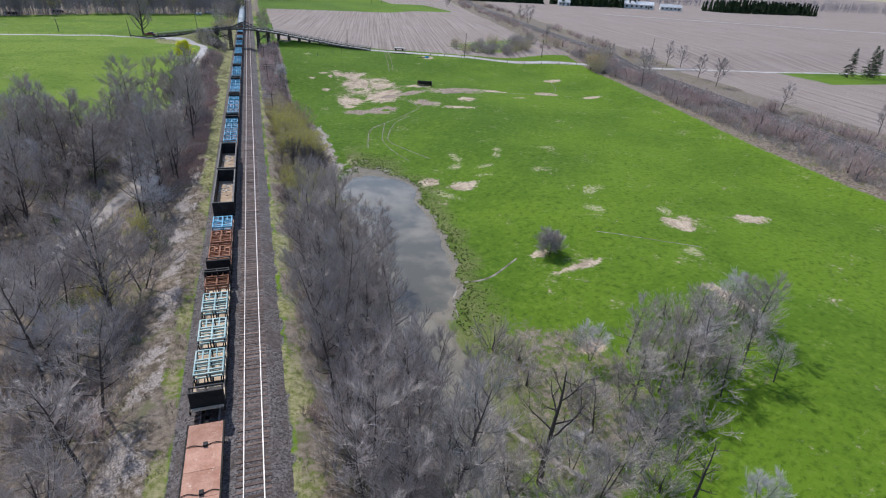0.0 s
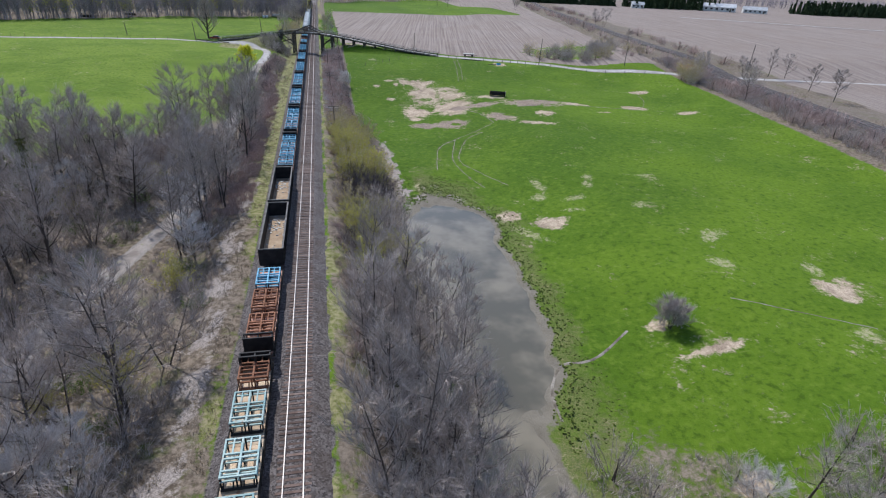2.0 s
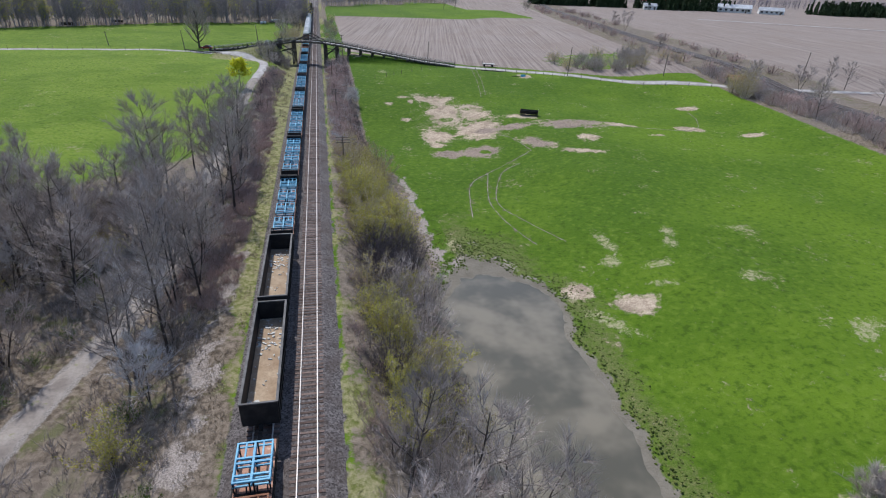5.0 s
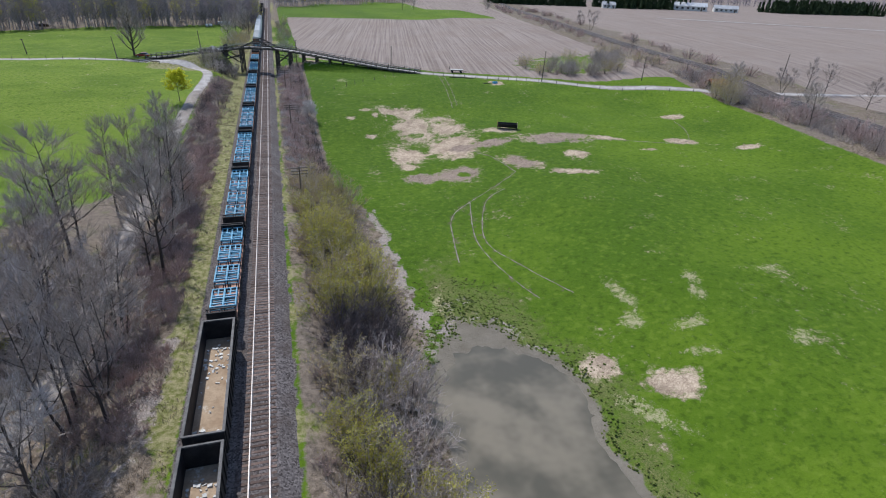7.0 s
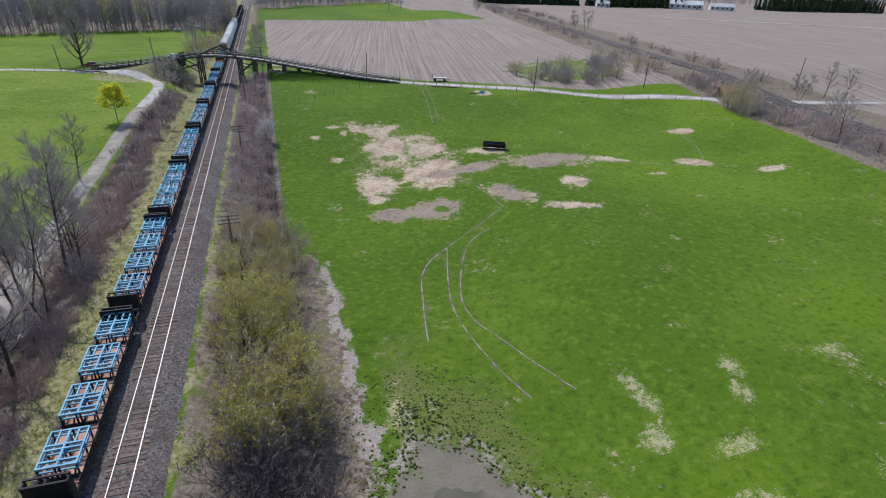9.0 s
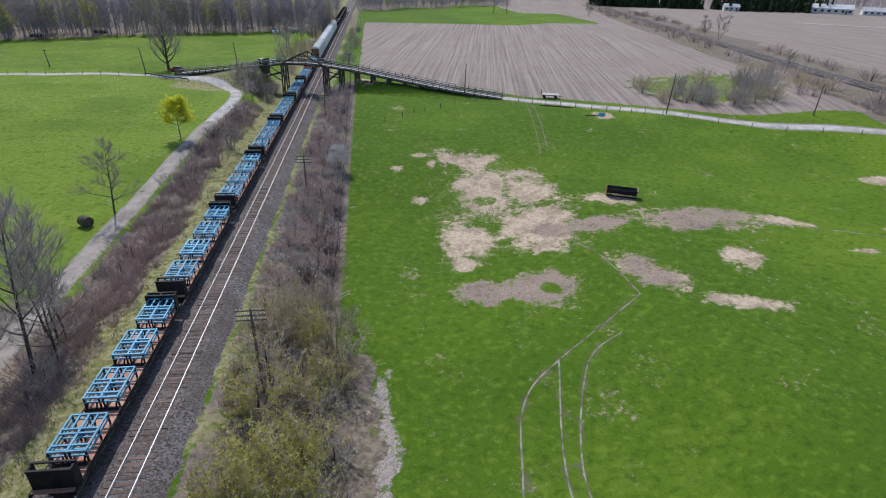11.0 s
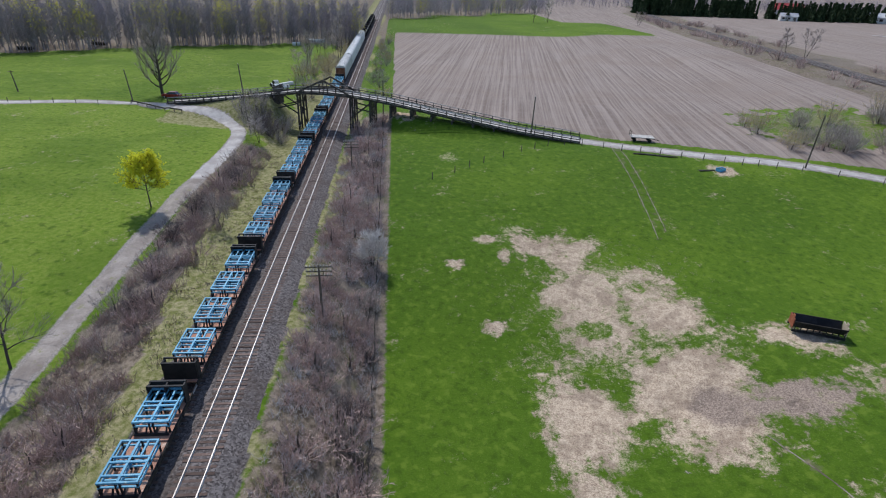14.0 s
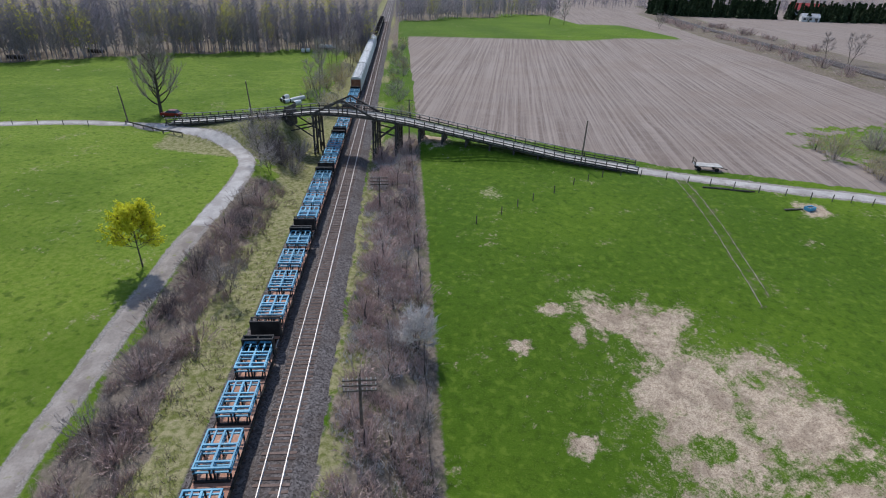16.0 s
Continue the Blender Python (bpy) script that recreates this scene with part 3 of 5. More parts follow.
pond.f = [(j * cols + i, j * cols + i + 1, (j + 1) * cols + i + 1, (j + 1) * cols + i) for j in range(wx.shape[0] - 1) for i in range(cols - 1) if wet[j:j + 2, i:i + 2].all()]
lone("pond_water", pond, wm, "still grey-brown pond water reflecting the sky", "water", "structure")


# ---- railway: ballast, rails, sleepers ----
def profile_strip(line_x, pts, y0, y1, step, uneven=0.0, seed=0):
    """A strip along the track with the cross-section pts (x, z)."""
    g, r = Geo(), random.Random(seed)
    ys = np.arange(y0, y1 + step, step)
    n = len(pts)
    g.v = [(line_x + x + r.uniform(-1, 1) * uneven, float(y), z + (r.uniform(-0.5, 0.5) * uneven * (0.25 if abs(x) < 1.4 or abs(x + 3.45) < 1.2 else 1) if 0 < k < n - 1 else 0)) for y in ys for k, (x, z) in enumerate(pts)]
    g.f = [(j * n + i, j * n + i + 1, (j + 1) * n + i + 1, (j + 1) * n + i) for j in range(len(ys) - 1) for i in range(n - 1)]
    return g


TRAIN_X = -3.45


def ballast_material():
    m, t, b = nodes_of("grey_crushed_stone", 0.95, 0, 0.15)
    pos = place_of(t)
    stones, patch = stone_tex(t, 7.5, pos), noise_tex(t, 0.3, 4, 0.65, pos)
    c = mix(t, stones, (0.052, 0.045, 0.044), (0.215, 0.192, 0.186))
    c = mix(t, math_node(t, "MULTIPLY", ramp(t, patch, 0.42, 0.66), 0.55), c, (0.088, 0.068, 0.058))
    c = mix(t, math_node(t, "MULTIPLY", ramp(t, noise_tex(t, 2.2, 4, 0.7, pos), 0.55, 0.72), 0.4), c, (0.045, 0.04, 0.04))
    t.links.new(c, b.inputs["Base Color"])
    bump(t, b, stones, 0.8, 0.05)
    return m


BALLAST = ballast_material()
section = [(-6.4, -1.0), (-5.2, -0.42), (-4.4, -0.3), (-3.45, -0.18), (-2.2, -0.2), (-1.75, -0.26), (-1.45, -0.19), (0.0, -0.178), (1.45, -0.19), (2.1, -0.45), (3.2, -0.95)]
lone("ballast", profile_strip(0, section, -80, 900, 0.8, 0.05), BALLAST, "grey crushed stone ballast under two tracks", "ballast", "structure")


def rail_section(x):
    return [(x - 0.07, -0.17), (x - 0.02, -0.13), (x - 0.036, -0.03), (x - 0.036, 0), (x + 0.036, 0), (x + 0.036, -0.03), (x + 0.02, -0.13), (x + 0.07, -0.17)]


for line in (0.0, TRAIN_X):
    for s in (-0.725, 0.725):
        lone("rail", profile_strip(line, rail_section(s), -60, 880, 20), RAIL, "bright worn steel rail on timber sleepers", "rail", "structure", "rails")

# ---- plants ----
def limb(geo, r, p, d, length, rad, segs, wander, up, sides, end=0.35):
    """One bent, tapering limb; returns its points."""
    pts = [p]
    for k in range(segs):
        d = (d + Vector((r.uniform(-1, 1), r.uniform(-1, 1), r.uniform(-1, 1))) * wander + Vector((0, 0, up))).normalized()
        pts.append(pts[-1] + d * (length / segs))
    geo.tube(pts, [rad * (1 - (1 - end) * k / segs) for k in range(segs + 1)], sides)
    return pts


def bare_tree(seed, height, spread=0.45, stems=1, limbs=11, twigs=5, fine=6, thick=0.016, rise=0.25, low=0.3, leaves=0, leaf_size=0.12, coarse=False):
    """Trunk with limbs, and a crown of branches and fine twigs, as two meshes; leaves are a third."""
    r = random.Random(seed)
    wood_, crown, green = Geo(), Geo(), Geo()
    for s in range(stems):
        a = 2 * math.pi * s / stems + r.uniform(0, 1)
        lean = 0.0 if stems == 1 else r.uniform(0.12, 0.35)
        h = height * (1 if stems == 1 else r.uniform(0.75, 1))
        d0 = Vector((math.cos(a) * lean + r.uniform(-0.05, 0.05), math.sin(a) * lean + r.uniform(-0.05, 0.05), 1)).normalized()
        base = Vector((math.cos(a), math.sin(a), 0)) * (0.0 if stems == 1 else height * 0.015)
        base.z = -0.4
        rad = h * thick * (1 if stems == 1 else 0.7)
        trunk = limb(wood_, r, base, d0, h * 0.92 + 0.4, rad, 8, 0.07, 0.03, 6, 0.15)
        for k in range(limbs):
            f = low + (0.97 - low) * (k + r.uniform(0, 0.9)) / limbs
            i = min(int(f * 8), 7)
            p = trunk[i].lerp(trunk[i + 1], f * 8 - i)
            b = k * 2.4 + r.uniform(-0.5, 0.5)
            ln = h * spread * (1.05 - 0.75 * f) * r.uniform(0.7, 1.15)
            d = Vector((math.cos(b), math.sin(b), r.uniform(0.3, 0.95)))
            lp = limb(wood_, r, p, d.normalized(), ln, rad * (0.52 - 0.36 * f), 5, 0.16, rise * 0.4, 4, 0.25)
            for j in range(twigs):
                g = r.uniform(0.25, 1.0)
                i2 = min(int(g * 5), 4)
                q = lp[i2].lerp(lp[i2 + 1], g * 5 - i2)
                d2 = ((lp[i2 + 1] - lp[i2]).normalized() + Vector((r.uniform(-1, 1), r.uniform(-1, 1), r.uniform(-0.5, 1))) * 0.8).normalized()
                l2 = ln * r.uniform(0.4, 0.85) * (1.15 - 0.5 * g)
                tp = limb(crown, r, q, d2, l2, max(rad * 0.10, 0.018), 2, 0.24, rise * 0.3, 3, 0.4)
                for _ in range(fine):
                    e = r.uniform(0.15, 1.0)
                    i3 = min(int(e * 2), 1)
                    o = tp[i3].lerp(tp[i3 + 1], e * 2 - i3)
                    d3 = ((tp[i3 + 1] - tp[i3]).normalized() + Vector((r.uniform(-1, 1), r.uniform(-1, 1), r.uniform(-0.4, 1))) * 0.75).normalized()
                    tip = o + d3 * r.uniform(0.5, 1.35) * (0.5 + height * 0.05)
                    crown.spike(o, tip, 0.017 if not coarse else 0.030)
                    for _ in range(leaves):
                        green.leaf(o.lerp(tip, r.uniform(0.3, 1.1)) + Vector((r.uniform(-1, 1), r.uniform(-1, 1), r.uniform(-1, 1))) * 0.12, leaf_size * r.uniform(0.6, 1.2), r)
    return wood_, crown, green


def shrub(seed, height, width, shoots=34, fine=9, leaves=0, leaf_size=0.1):
    """Many shoots from the ground that fan out into a rounded, ragged head."""
    r = random.Random(seed)
    wood_, crown, green = Geo(), Geo(), Geo()
    wood_.tube([Vector((0, 0, -0.4)), Vector((0.05, 0.02, 0.1)), Vector((0.0, 0.08, height * 0.3)), Vector((0.12, 0.0, height * 0.62))], [width * 0.05, width * 0.035, 0.06, 0.02], 6)
    for k in range(shoots):
        a, out = r.uniform(0, 2 * math.pi), math.sqrt(r.uniform(0, 1))
        d = Vector((math.cos(a) * out * width * 0.55, math.sin(a) * out * width * 0.55, height * math.sqrt(max(0.1, 1 - 0.72 * out * out)) * r.uniform(0.75, 1.08)))
        p = Vector((math.cos(a) * out * width * 0.2, math.sin(a) * out * width * 0.2, -0.25))
        ln = d.length
        tp = limb(crown, r, p, d.normalized(), ln, 0.026 if k % 4 else 0.045, 4, 0.2, 0.03, 3, 0.3)
        for _ in range(fine):
            e = r.uniform(0.25, 1.0)
            i = min(int(e * 4), 3)
            o = tp[i].lerp(tp[i + 1], e * 4 - i)
            d3 = ((tp[i + 1] - tp[i]).normalized() + Vector((r.uniform(-1, 1), r.uniform(-1, 1), r.uniform(-0.5, 0.8))) * 1.5).normalized()
            tip = o + d3 * r.uniform(0.2, 0.5) * (0.5 + height * 0.3)
            crown.spike(o, tip, 0.023)
            for _ in range(leaves):
                green.leaf(o.lerp(tip, r.uniform(0.2, 1.1)) + Vector((r.uniform(-1, 1), r.uniform(-1, 1), r.uniform(-1, 1))) * 0.18, leaf_size * r.uniform(0.6, 1.3), r)
    return wood_, crown, green


def conifer(seed, height, width, tiers=22):
    r = random.Random(seed)
    wood_, crown, green = Geo(), Geo(), Geo()
    wood_.tube([Vector((0, 0, -0.4)), Vector((0.05, 0, height * 0.5)), Vector((0, 0, height))], [height * 0.016, height * 0.009, 0.02], 5)
    for k in range(tiers):
        f = 0.06 + 0.92 * k / tiers
        for _ in range(7):
            a = r.uniform(0, 2 * math.pi)
            ln = width * 0.5 * (1 - f) ** 0.8 * r.uniform(0.7, 1.15) + 0.15
            p = Vector((0, 0, height * f))
            q = p + Vector((math.cos(a) * ln, math.sin(a) * ln, -0.12 * ln + r.uniform(-0.1, 0.25)))
            crown.spike(p, q, 0.03)
            for j in range(int(4 + ln * 7)):
                o = p.lerp(q, r.uniform(0.2, 1.05)) + Vector((r.uniform(-1, 1), r.uniform(-1, 1), r.uniform(-0.6, 0.4))) * 0.22
                green.leaf(o, r.uniform(0.12, 0.26), r)
    return wood_, crown, green


def plant(name, made, mats, label, category, leaf_label=""):
    """A standing plant built once, to be copied to its places."""
    root = thing(name, label, category)
    part("trunk", made[0], mats[0], root)
    part("crown" if not made[2].f else "branchwork", made[1], mats[1], root)
    if made[2].f:
        part("crown", made[2], mats[2], root, leaf_label)
    return root


KINDS = {}
for k in range(4):
    KINDS["tall", k] = plant("bare_tree", bare_tree(100 + k, 14.5, 0.37, 1 + k % 2, 15 - 4 * (k % 2), 9, 10, 0.0125, 0.38, 0.25), (BARK, TWIG), "tall slender leafless tree with grey upright branches", "tree")
for k in range(3):
    KINDS["wide", k] = plant("bare_tree", bare_tree(120 + k, 12, 0.50, 1 + (k == 2), 15 - 4 * (k == 2), 10, 11, 0.015, 0.15, 0.22), (BARK, TWIG), "spreading leafless tree with dark trunk and grey twigs", "tree")
KINDS["pale", 0] = plant("bare_tree", bare_tree(140, 11, 0.5, 2, 12, 10, 11, 0.014, 0.1, 0.2), (BARK, TWIG_PALE), "pale silvery leafless tree with fine twigs", "tree")
KINDS["dead", 0] = plant("dead_tree", bare_tree(150, 14, 0.36, 1, 9, 3, 2, 0.021, 0.2, 0.35), (BARK, BARK), "old half-dead tree with a dark thick trunk and few limbs", "tree")
for k in range(3):
    KINDS["grey", k] = plant("bare_shrub", shrub(200 + k, 4.2, 5.0, 31, 17), (BARK, TWIG), "rounded leafless grey shrub", "shrub")
    KINDS["red", k] = plant("brush_clump", shrub(220 + k, 2.4, 3.2, 26, 12), (BARK, TWIG_RED), "low purplish-brown leafless brush", "shrub")
    KINDS["bud", k] = plant("budding_shrub", shrub(240 + k, 6.2, 5.0, 36, 14, 5, 0.115), (BARK, TWIG, BUDS), "tall shrub hazed with yellow-green buds", "shrub", "yellow-green buds")
    # thickets 1 and 2 have the backlit shade in their twig colour
    KINDS["thick", k] = plant("thicket", shrub(340 + k, 5.9, 5.8, 62, 24), (BARK, TWIG_SHADED if k else TWIG), "dense rounded leafless thicket with shade painted into its twigs" if k else "dense lavender-grey rounded leafless thicket", "shrub")
for k in range(2):
    KINDS["tan", k] = plant("budding_shrub", shrub(260 + k, 6.4, 4.8, 32, 12, 4, 0.09), (BARK, TWIG, BUDS_TAN), "tall shrub hazed with tan-olive buds", "shrub", "tan-olive buds")
    KINDS["cedar", k] = plant("conifer", conifer(280 + k, 11, 5.0), (BARK, BARK, CEDAR), "yellowish-green conifer at the wood's edge", "tree")
    KINDS["spruce", k] = plant("spruce", conifer(290 + k, 13, 6.5), (BARK, BARK, NEEDLE), "dark green spruce beside the field", "tree")
KINDS["green", 0] = plant("leafing_shrub", shrub(300, 2.6, 3.4, 30, 7, 4, 0.11), (BARK, TWIG, LEAF_GREEN), "low shrub in fresh green leaf", "shrub", "fresh green leaves")
KINDS["yellow", 0] = plant("leafing_tree", bare_tree(307, 7.6, 0.42, 1, 22, 7, 7, 0.014, 0.12, 0.36, 7, 0.17), (BARK, BARK, LEAF_YELLOW), "young tree in bright yellow leaf beside the farm road", "tree", "bright yellow leaves")
KINDS["oak", 0] = plant("bare_tree", bare_tree(306, 16, 0.46, 1, 28, 10, 12, 0.025, 0.55, 0.14, coarse=True), (BARK, TWIG), "large full-crowned leafless tree standing by the lane", "tree")
KINDS["dome", 0] = plant("bare_shrub", bare_tree(320, 4.6, 0.60, 5, 10, 9, 12, 0.018, 0.15, 0.12), (BARK, TWIG), "round dense leafless bush alone in the pasture", "shrub")
KINDS["silver", 0] = plant("bare_shrub", bare_tree(310, 4.8, 0.62, 4, 9, 8, 9, 0.014, 0.15, 0.1), (BARK, TWIG_PALE), "dense silvery rounded shrub at the pasture fence", "shrub")
USED = set()


def put(kind, k, x, y, size=1.0, turn=None, r=random):
    turn = r.uniform(0, 360) if turn is None else turn
    m = pose(x, y, land_z(x, y) - 0.05, r.uniform(-3, 3), r.uniform(-3, 3), turn) @ Matrix.Diagonal((size, size, size * r.uniform(0.92, 1.08), 1))
    ob = KINDS[kind, k]
    if (kind, k) in USED:
        ob = copy_thing(ob, m)
        ob.matrix_basis = m
    else:
        USED.add((kind, k))
        ob.matrix_basis = m
    return ob


def scatter(n, x0, x1, y0, y1, kinds, size, seed, gap=2.0, keep=None):
    """n plants in a stretch of the plan, at least gap apart."""
    r, done, tries = random.Random(seed), [], 0
    while len(done) < n and tries < n * 40:
        tries += 1
        x, y = r.uniform(x0, x1), r.uniform(y0, y1)
        if (keep and not keep(x, y)) or any((x - a) ** 2 + (y - b) ** 2 < gap * gap for a, b in done):
            continue
        done.append((x, y))
        kind, k = r.choice(kinds)
        put(kind, k, x, y, r.uniform(*size), None, r)


def off_road(x, y):
    """Clear of the farm road, and of the open glade beside its bend."""
    return grid_at(road_gap, x, y) > 2.6


def off_glade(x, y):
    along = min(max((88 - y) / 20, 0), 1)
    return off_road(x, y) and math.hypot(x + 22 - 8 * along, y - 88 + 20 * along) > 4.6


TALL = [("tall", k) for k in range(4)]
WIDE = [("wide", k) for k in range(3)]
GREY = [("grey", k) for k in range(3)]
RED = [("red", k) for k in range(3)]
BUD = [("bud", k) for k in range(3)]
TAN = [("tan", k) for k in range(2)]


# the wood west of the track
scatter(112, -48, -12.0, 10, 122, TALL + WIDE, (0.65, 1.2), 1, 2.6, off_glade)
scatter(60, -78, -42, 30, 142, TALL + WIDE, (0.7, 1.1), 2, 4.0, off_road)
scatter(16, -27, -11.5, 98, 152, TALL + WIDE, (0.7, 1.0), 3, 3.6, off_road)
scatter(120, -48, -11.5, 10, 118, GREY + GREY + [("pale", 0), ("red", 0)], (0.6, 1.1), 4, 2.0, off_glade)
scatter(30, -46, -14, 20, 135, [("green", 0), ("bud", 0), ("green", 0)], (0.4, 0.8), 5, 3, off_road)
for x, y, s in ((-11.4, 71.4, 0.7), (-24.5, 95, 0.6), (-26, 91, 0.5), (-31, 115, 0.8), (-27, 108, 0.6)):
    put("green", 0, x, y, s)
scatter(16, -16.5, -10, 112, 232, GREY, (0.45, 0.8), 6, 3, off_road)
for x, y, s in ((-38.6, 101, 1.1), (-40.5, 97, 1.0), (-43, 104, 1.1), (-36.5, 93, 0.85), (-41, 89, 0.9)):
    put("cedar", int(s > 0.95), x, y, s)
for kind, k, x, y, s in (("wide", 0, -24.5, 134, 1.4), ("tall", 1, -15.5, 139, 1.2), ("tall", 2, -13.2, 145, 1.15), ("wide", 1, -20.9, 181.5, 0.82), ("yellow", 0, -20.8, 213.7, 1.0), ("wide", 2, -9.8, 208.5, 0.5),
                         ("tall", 3, -13.8, 150, 1.1), ("oak", 0, -43.2, 279.6, 1.0), ("wide", 2, -12.5, 244, 0.55), ("wide", 1, -15, 248, 0.5), ("tall", 0, -11.6, 124, 1.1), ("wide", 2, -17, 139.5, 1.25)):
    put(kind, k, x, y, s)
# brush strip between the track and the pond and pasture
scatter(44, 6.6, 14.8, 12, 70, TALL, (0.72, 1.08), 7, 2.2)
scatter(44, 5.6, 14.8, 12, 88, GREY, (0.5, 0.85), 8, 1.6)
scatter(14, 6.6, 13.5, 74, 104, BUD + TAN + GREY[:1], (0.72, 0.95), 9, 2.4)
scatter(26, 6.6, 14.0, 112, 152, TAN + BUD + TAN, (0.8, 1.15), 19, 2.3)
for kind, k, x, y, s in (("tan", 0, 8.4, 154, 0.75), ("tan", 1, 6.9, 150, 0.8), ("bud", 0, 10.2, 150.5, 0.8), ("tan", 0, 9.6, 157.5, 0.55), ("bud", 1, 8.0, 113, 1.05), ("bud", 2, 8.6, 118, 0.95), ("bud", 0, 8.2, 90, 0.9), ("tan", 1, 10.6, 84, 0.8)):
    put(kind, k, x, y, s)
scatter(16, 6.0, 14.0, 80, 156, GREY, (0.6, 0.9), 10, 2.5)
for k, x, y, s in ((1, 8.0, 108, 1.0), (1, 11.5, 110.5, 1.05), (2, 12.8, 106.5, 0.9), (1, 9.2, 104.5, 0.9), (2, 8.2, 99.5, 0.8), (1, 12.2, 114.0, 0.85), (0, 11.0, 101, 1.05), (0, 13.2, 98, 1.0), (0, 9.0, 95, 0.95),
                   (0, 12.4, 92.5, 1.0), (1, 11.8, 121, 0.75), (2, 8.4, 127, 0.6), (0, 10.4, 87, 0.95), (1, 7.6, 84, 0.8), (2, 12.0, 80, 0.85), (0, 8.8, 77, 0.9), (1, 9.5, 154, 0.55), (2, 8.6, 162, 0.5), (1, 9.6, 176, 0.45),
                   (2, -13.6, 190, 0.45), (1, -15.2, 205, 0.5), (1, -14.4, 213, 0.5), (2, -12.2, 224, 0.45), (2, -12.0, 250, 0.7), (1, -14.0, 254, 0.75), (1, 9.8, 230, 0.5), (1, 10.9, 166, 0.38), (2, 10.8, 171.5, 0.36), (0, 10.9, 160, 0.4), (2, 10.7, 184, 0.34), (0, 10.4, 193, 0.36)):
    put("thick", k, x, y, s)
scatter(14, 6.5, 10.5, 156, 250, GREY, (0.4, 0.65), 11, 3.0)
scatter(7, 6.4, 10.6, 150, 258, TALL, (0.25, 0.4), 21, 8.0)
# grove below the pond
for kind, k, x, y, s in (("dead", 0, 23.2, 26.4, 1.05), ("tall", 0, 16.2, 36.4, 0.72), ("wide", 2, 27.6, 23.6, 0.85), ("dead", 0, 34.2, 20.4, 0.6), ("pale", 0, 39.0, 18.4, 0.5), ("wide", 0, 37.5, 33, 0.7),
                         ("wide", 1, 46.5, 34, 0.72), ("wide", 2, 56.5, 38.6, 0.6), ("tall", 2, 19.0, 31.5, 0.8), ("tall", 1, 15.2, 65.2, 0.85), ("tall", 3, 17.2, 63.8, 0.75), ("wide", 0, 33.0, 25.5, 0.75), ("wide", 1, 21.5, 20, 0.8)):
    put(kind, k, x, y, s)
for n, (x, y, s) in enumerate(((26.4, 45.0, 1.0), (28.6, 42.4, 0.9), (24.4, 40.5, 0.85), (27.5, 38.2, 0.8), (36.8, 42.8, 0.6), (40.5, 33.0, 1.0), (43.5, 31.0, 1.0), (38.5, 29.0, 0.95), (35.0, 30.5, 0.9), (41.5, 27.5, 0.9), (36.5, 25.0, 1.0), (33.0, 22.8, 0.9),
                               (45.0, 36.5, 1.0), (47.8, 39.5, 1.05), (50.5, 41.0, 1.05), (53.5, 40.5, 1.1), (56.2, 39.6, 1.05), (58.0, 38.0, 0.9), (51.0, 37.0, 0.9), (47.5, 34.0, 0.9), (44.5, 40.5, 0.7), (32.5, 36.0, 0.8), (31.0, 33.0, 0.9), (29.5, 29.5, 0.8),
                               (20.5, 27.5, 0.8), (19.2, 33.6, 0.7), (22.5, 33.0, 0.8), (25.0, 30.0, 0.6), (20.0, 22.0, 0.9), (24.0, 19.0, 0.9), (30.0, 18.5, 0.9), (48.8, 43.5, 0.8), (54.5, 43.0, 0.8), (42.0, 36.0, 0.7))):
    put("grey", n % 3, x, y, s)
scatter(15, 36, 58, 29, 42, WIDE + [("pale", 0)], (0.42, 0.66), 81, 2.6)
scatter(4, 18, 34, 18, 34, WIDE + [("pale", 0)], (0.45, 0.75), 82, 2.8)
put("dome", 0, 43.2, 63.4, 1.0)
put("silver", 0, 10.6, 200.6, 1.05)
scatter(60, 4.9, 10.9, 150, 260, RED, (0.75, 1.4), 25, 1.6)
scatter(44, -16.4, -10.4, 105, 236, RED, (0.7, 1.25), 26, 1.9, off_road)
# brush along the second railway, and by the lane
scatter(40, 108, 152, 40, 225, GREY, (0.7, 1.1), 14, 4.0, lambda x, y: 5 < grid_at(rail2, x, y) < 19)
scatter(100, 108, 152, 40, 230, RED, (1.4, 2.0), 24, 2.4, lambda x, y: 5 < grid_at(rail2, x, y) < 20)
scatter(9, 112, 175, 60, 300, WIDE, (0.6, 0.9), 15, 10, lambda x, y: 5 < grid_at(rail2, x, y) < 18)
scatter(34, 92, 140, 236, 262, TAN + [("thick", 0), ("thick", 0)] + RED[:1], (0.65, 1.1), 16, 3.0, lambda x, y: y > 238 - 0.35 * (x - 100))
for kind, k, x, y, s in (("tan", 0, 134.7, 197, 1.5), ("tan", 1, 131.5, 192, 1.2), ("tan", 1, 136.8, 199, 1.35), ("tan", 0, 132.2, 199, 1.25), ("thick", 0, 134.5, 195, 1.1), ("wide", 0, 180, 203, 0.75), ("wide", 1, 170, 180, 0.7), ("wide", 2, 193, 191, 0.6), ("tall", 0, 175, 206, 0.7),
                         ("spruce", 0, 254, 182, 1.0), ("spruce", 1, 261, 178, 1.1), ("spruce", 0, 268, 181, 1.05), ("wide", 0, 109, 545, 1.2), ("wide", 1, 119, 545, 1.15), ("wide", 2, 178, 528, 1.0), ("wide", 0, 187, 384, 0.8), ("tall", 1, 185, 368, 0.9)):
    put(kind, k, x, y, s)
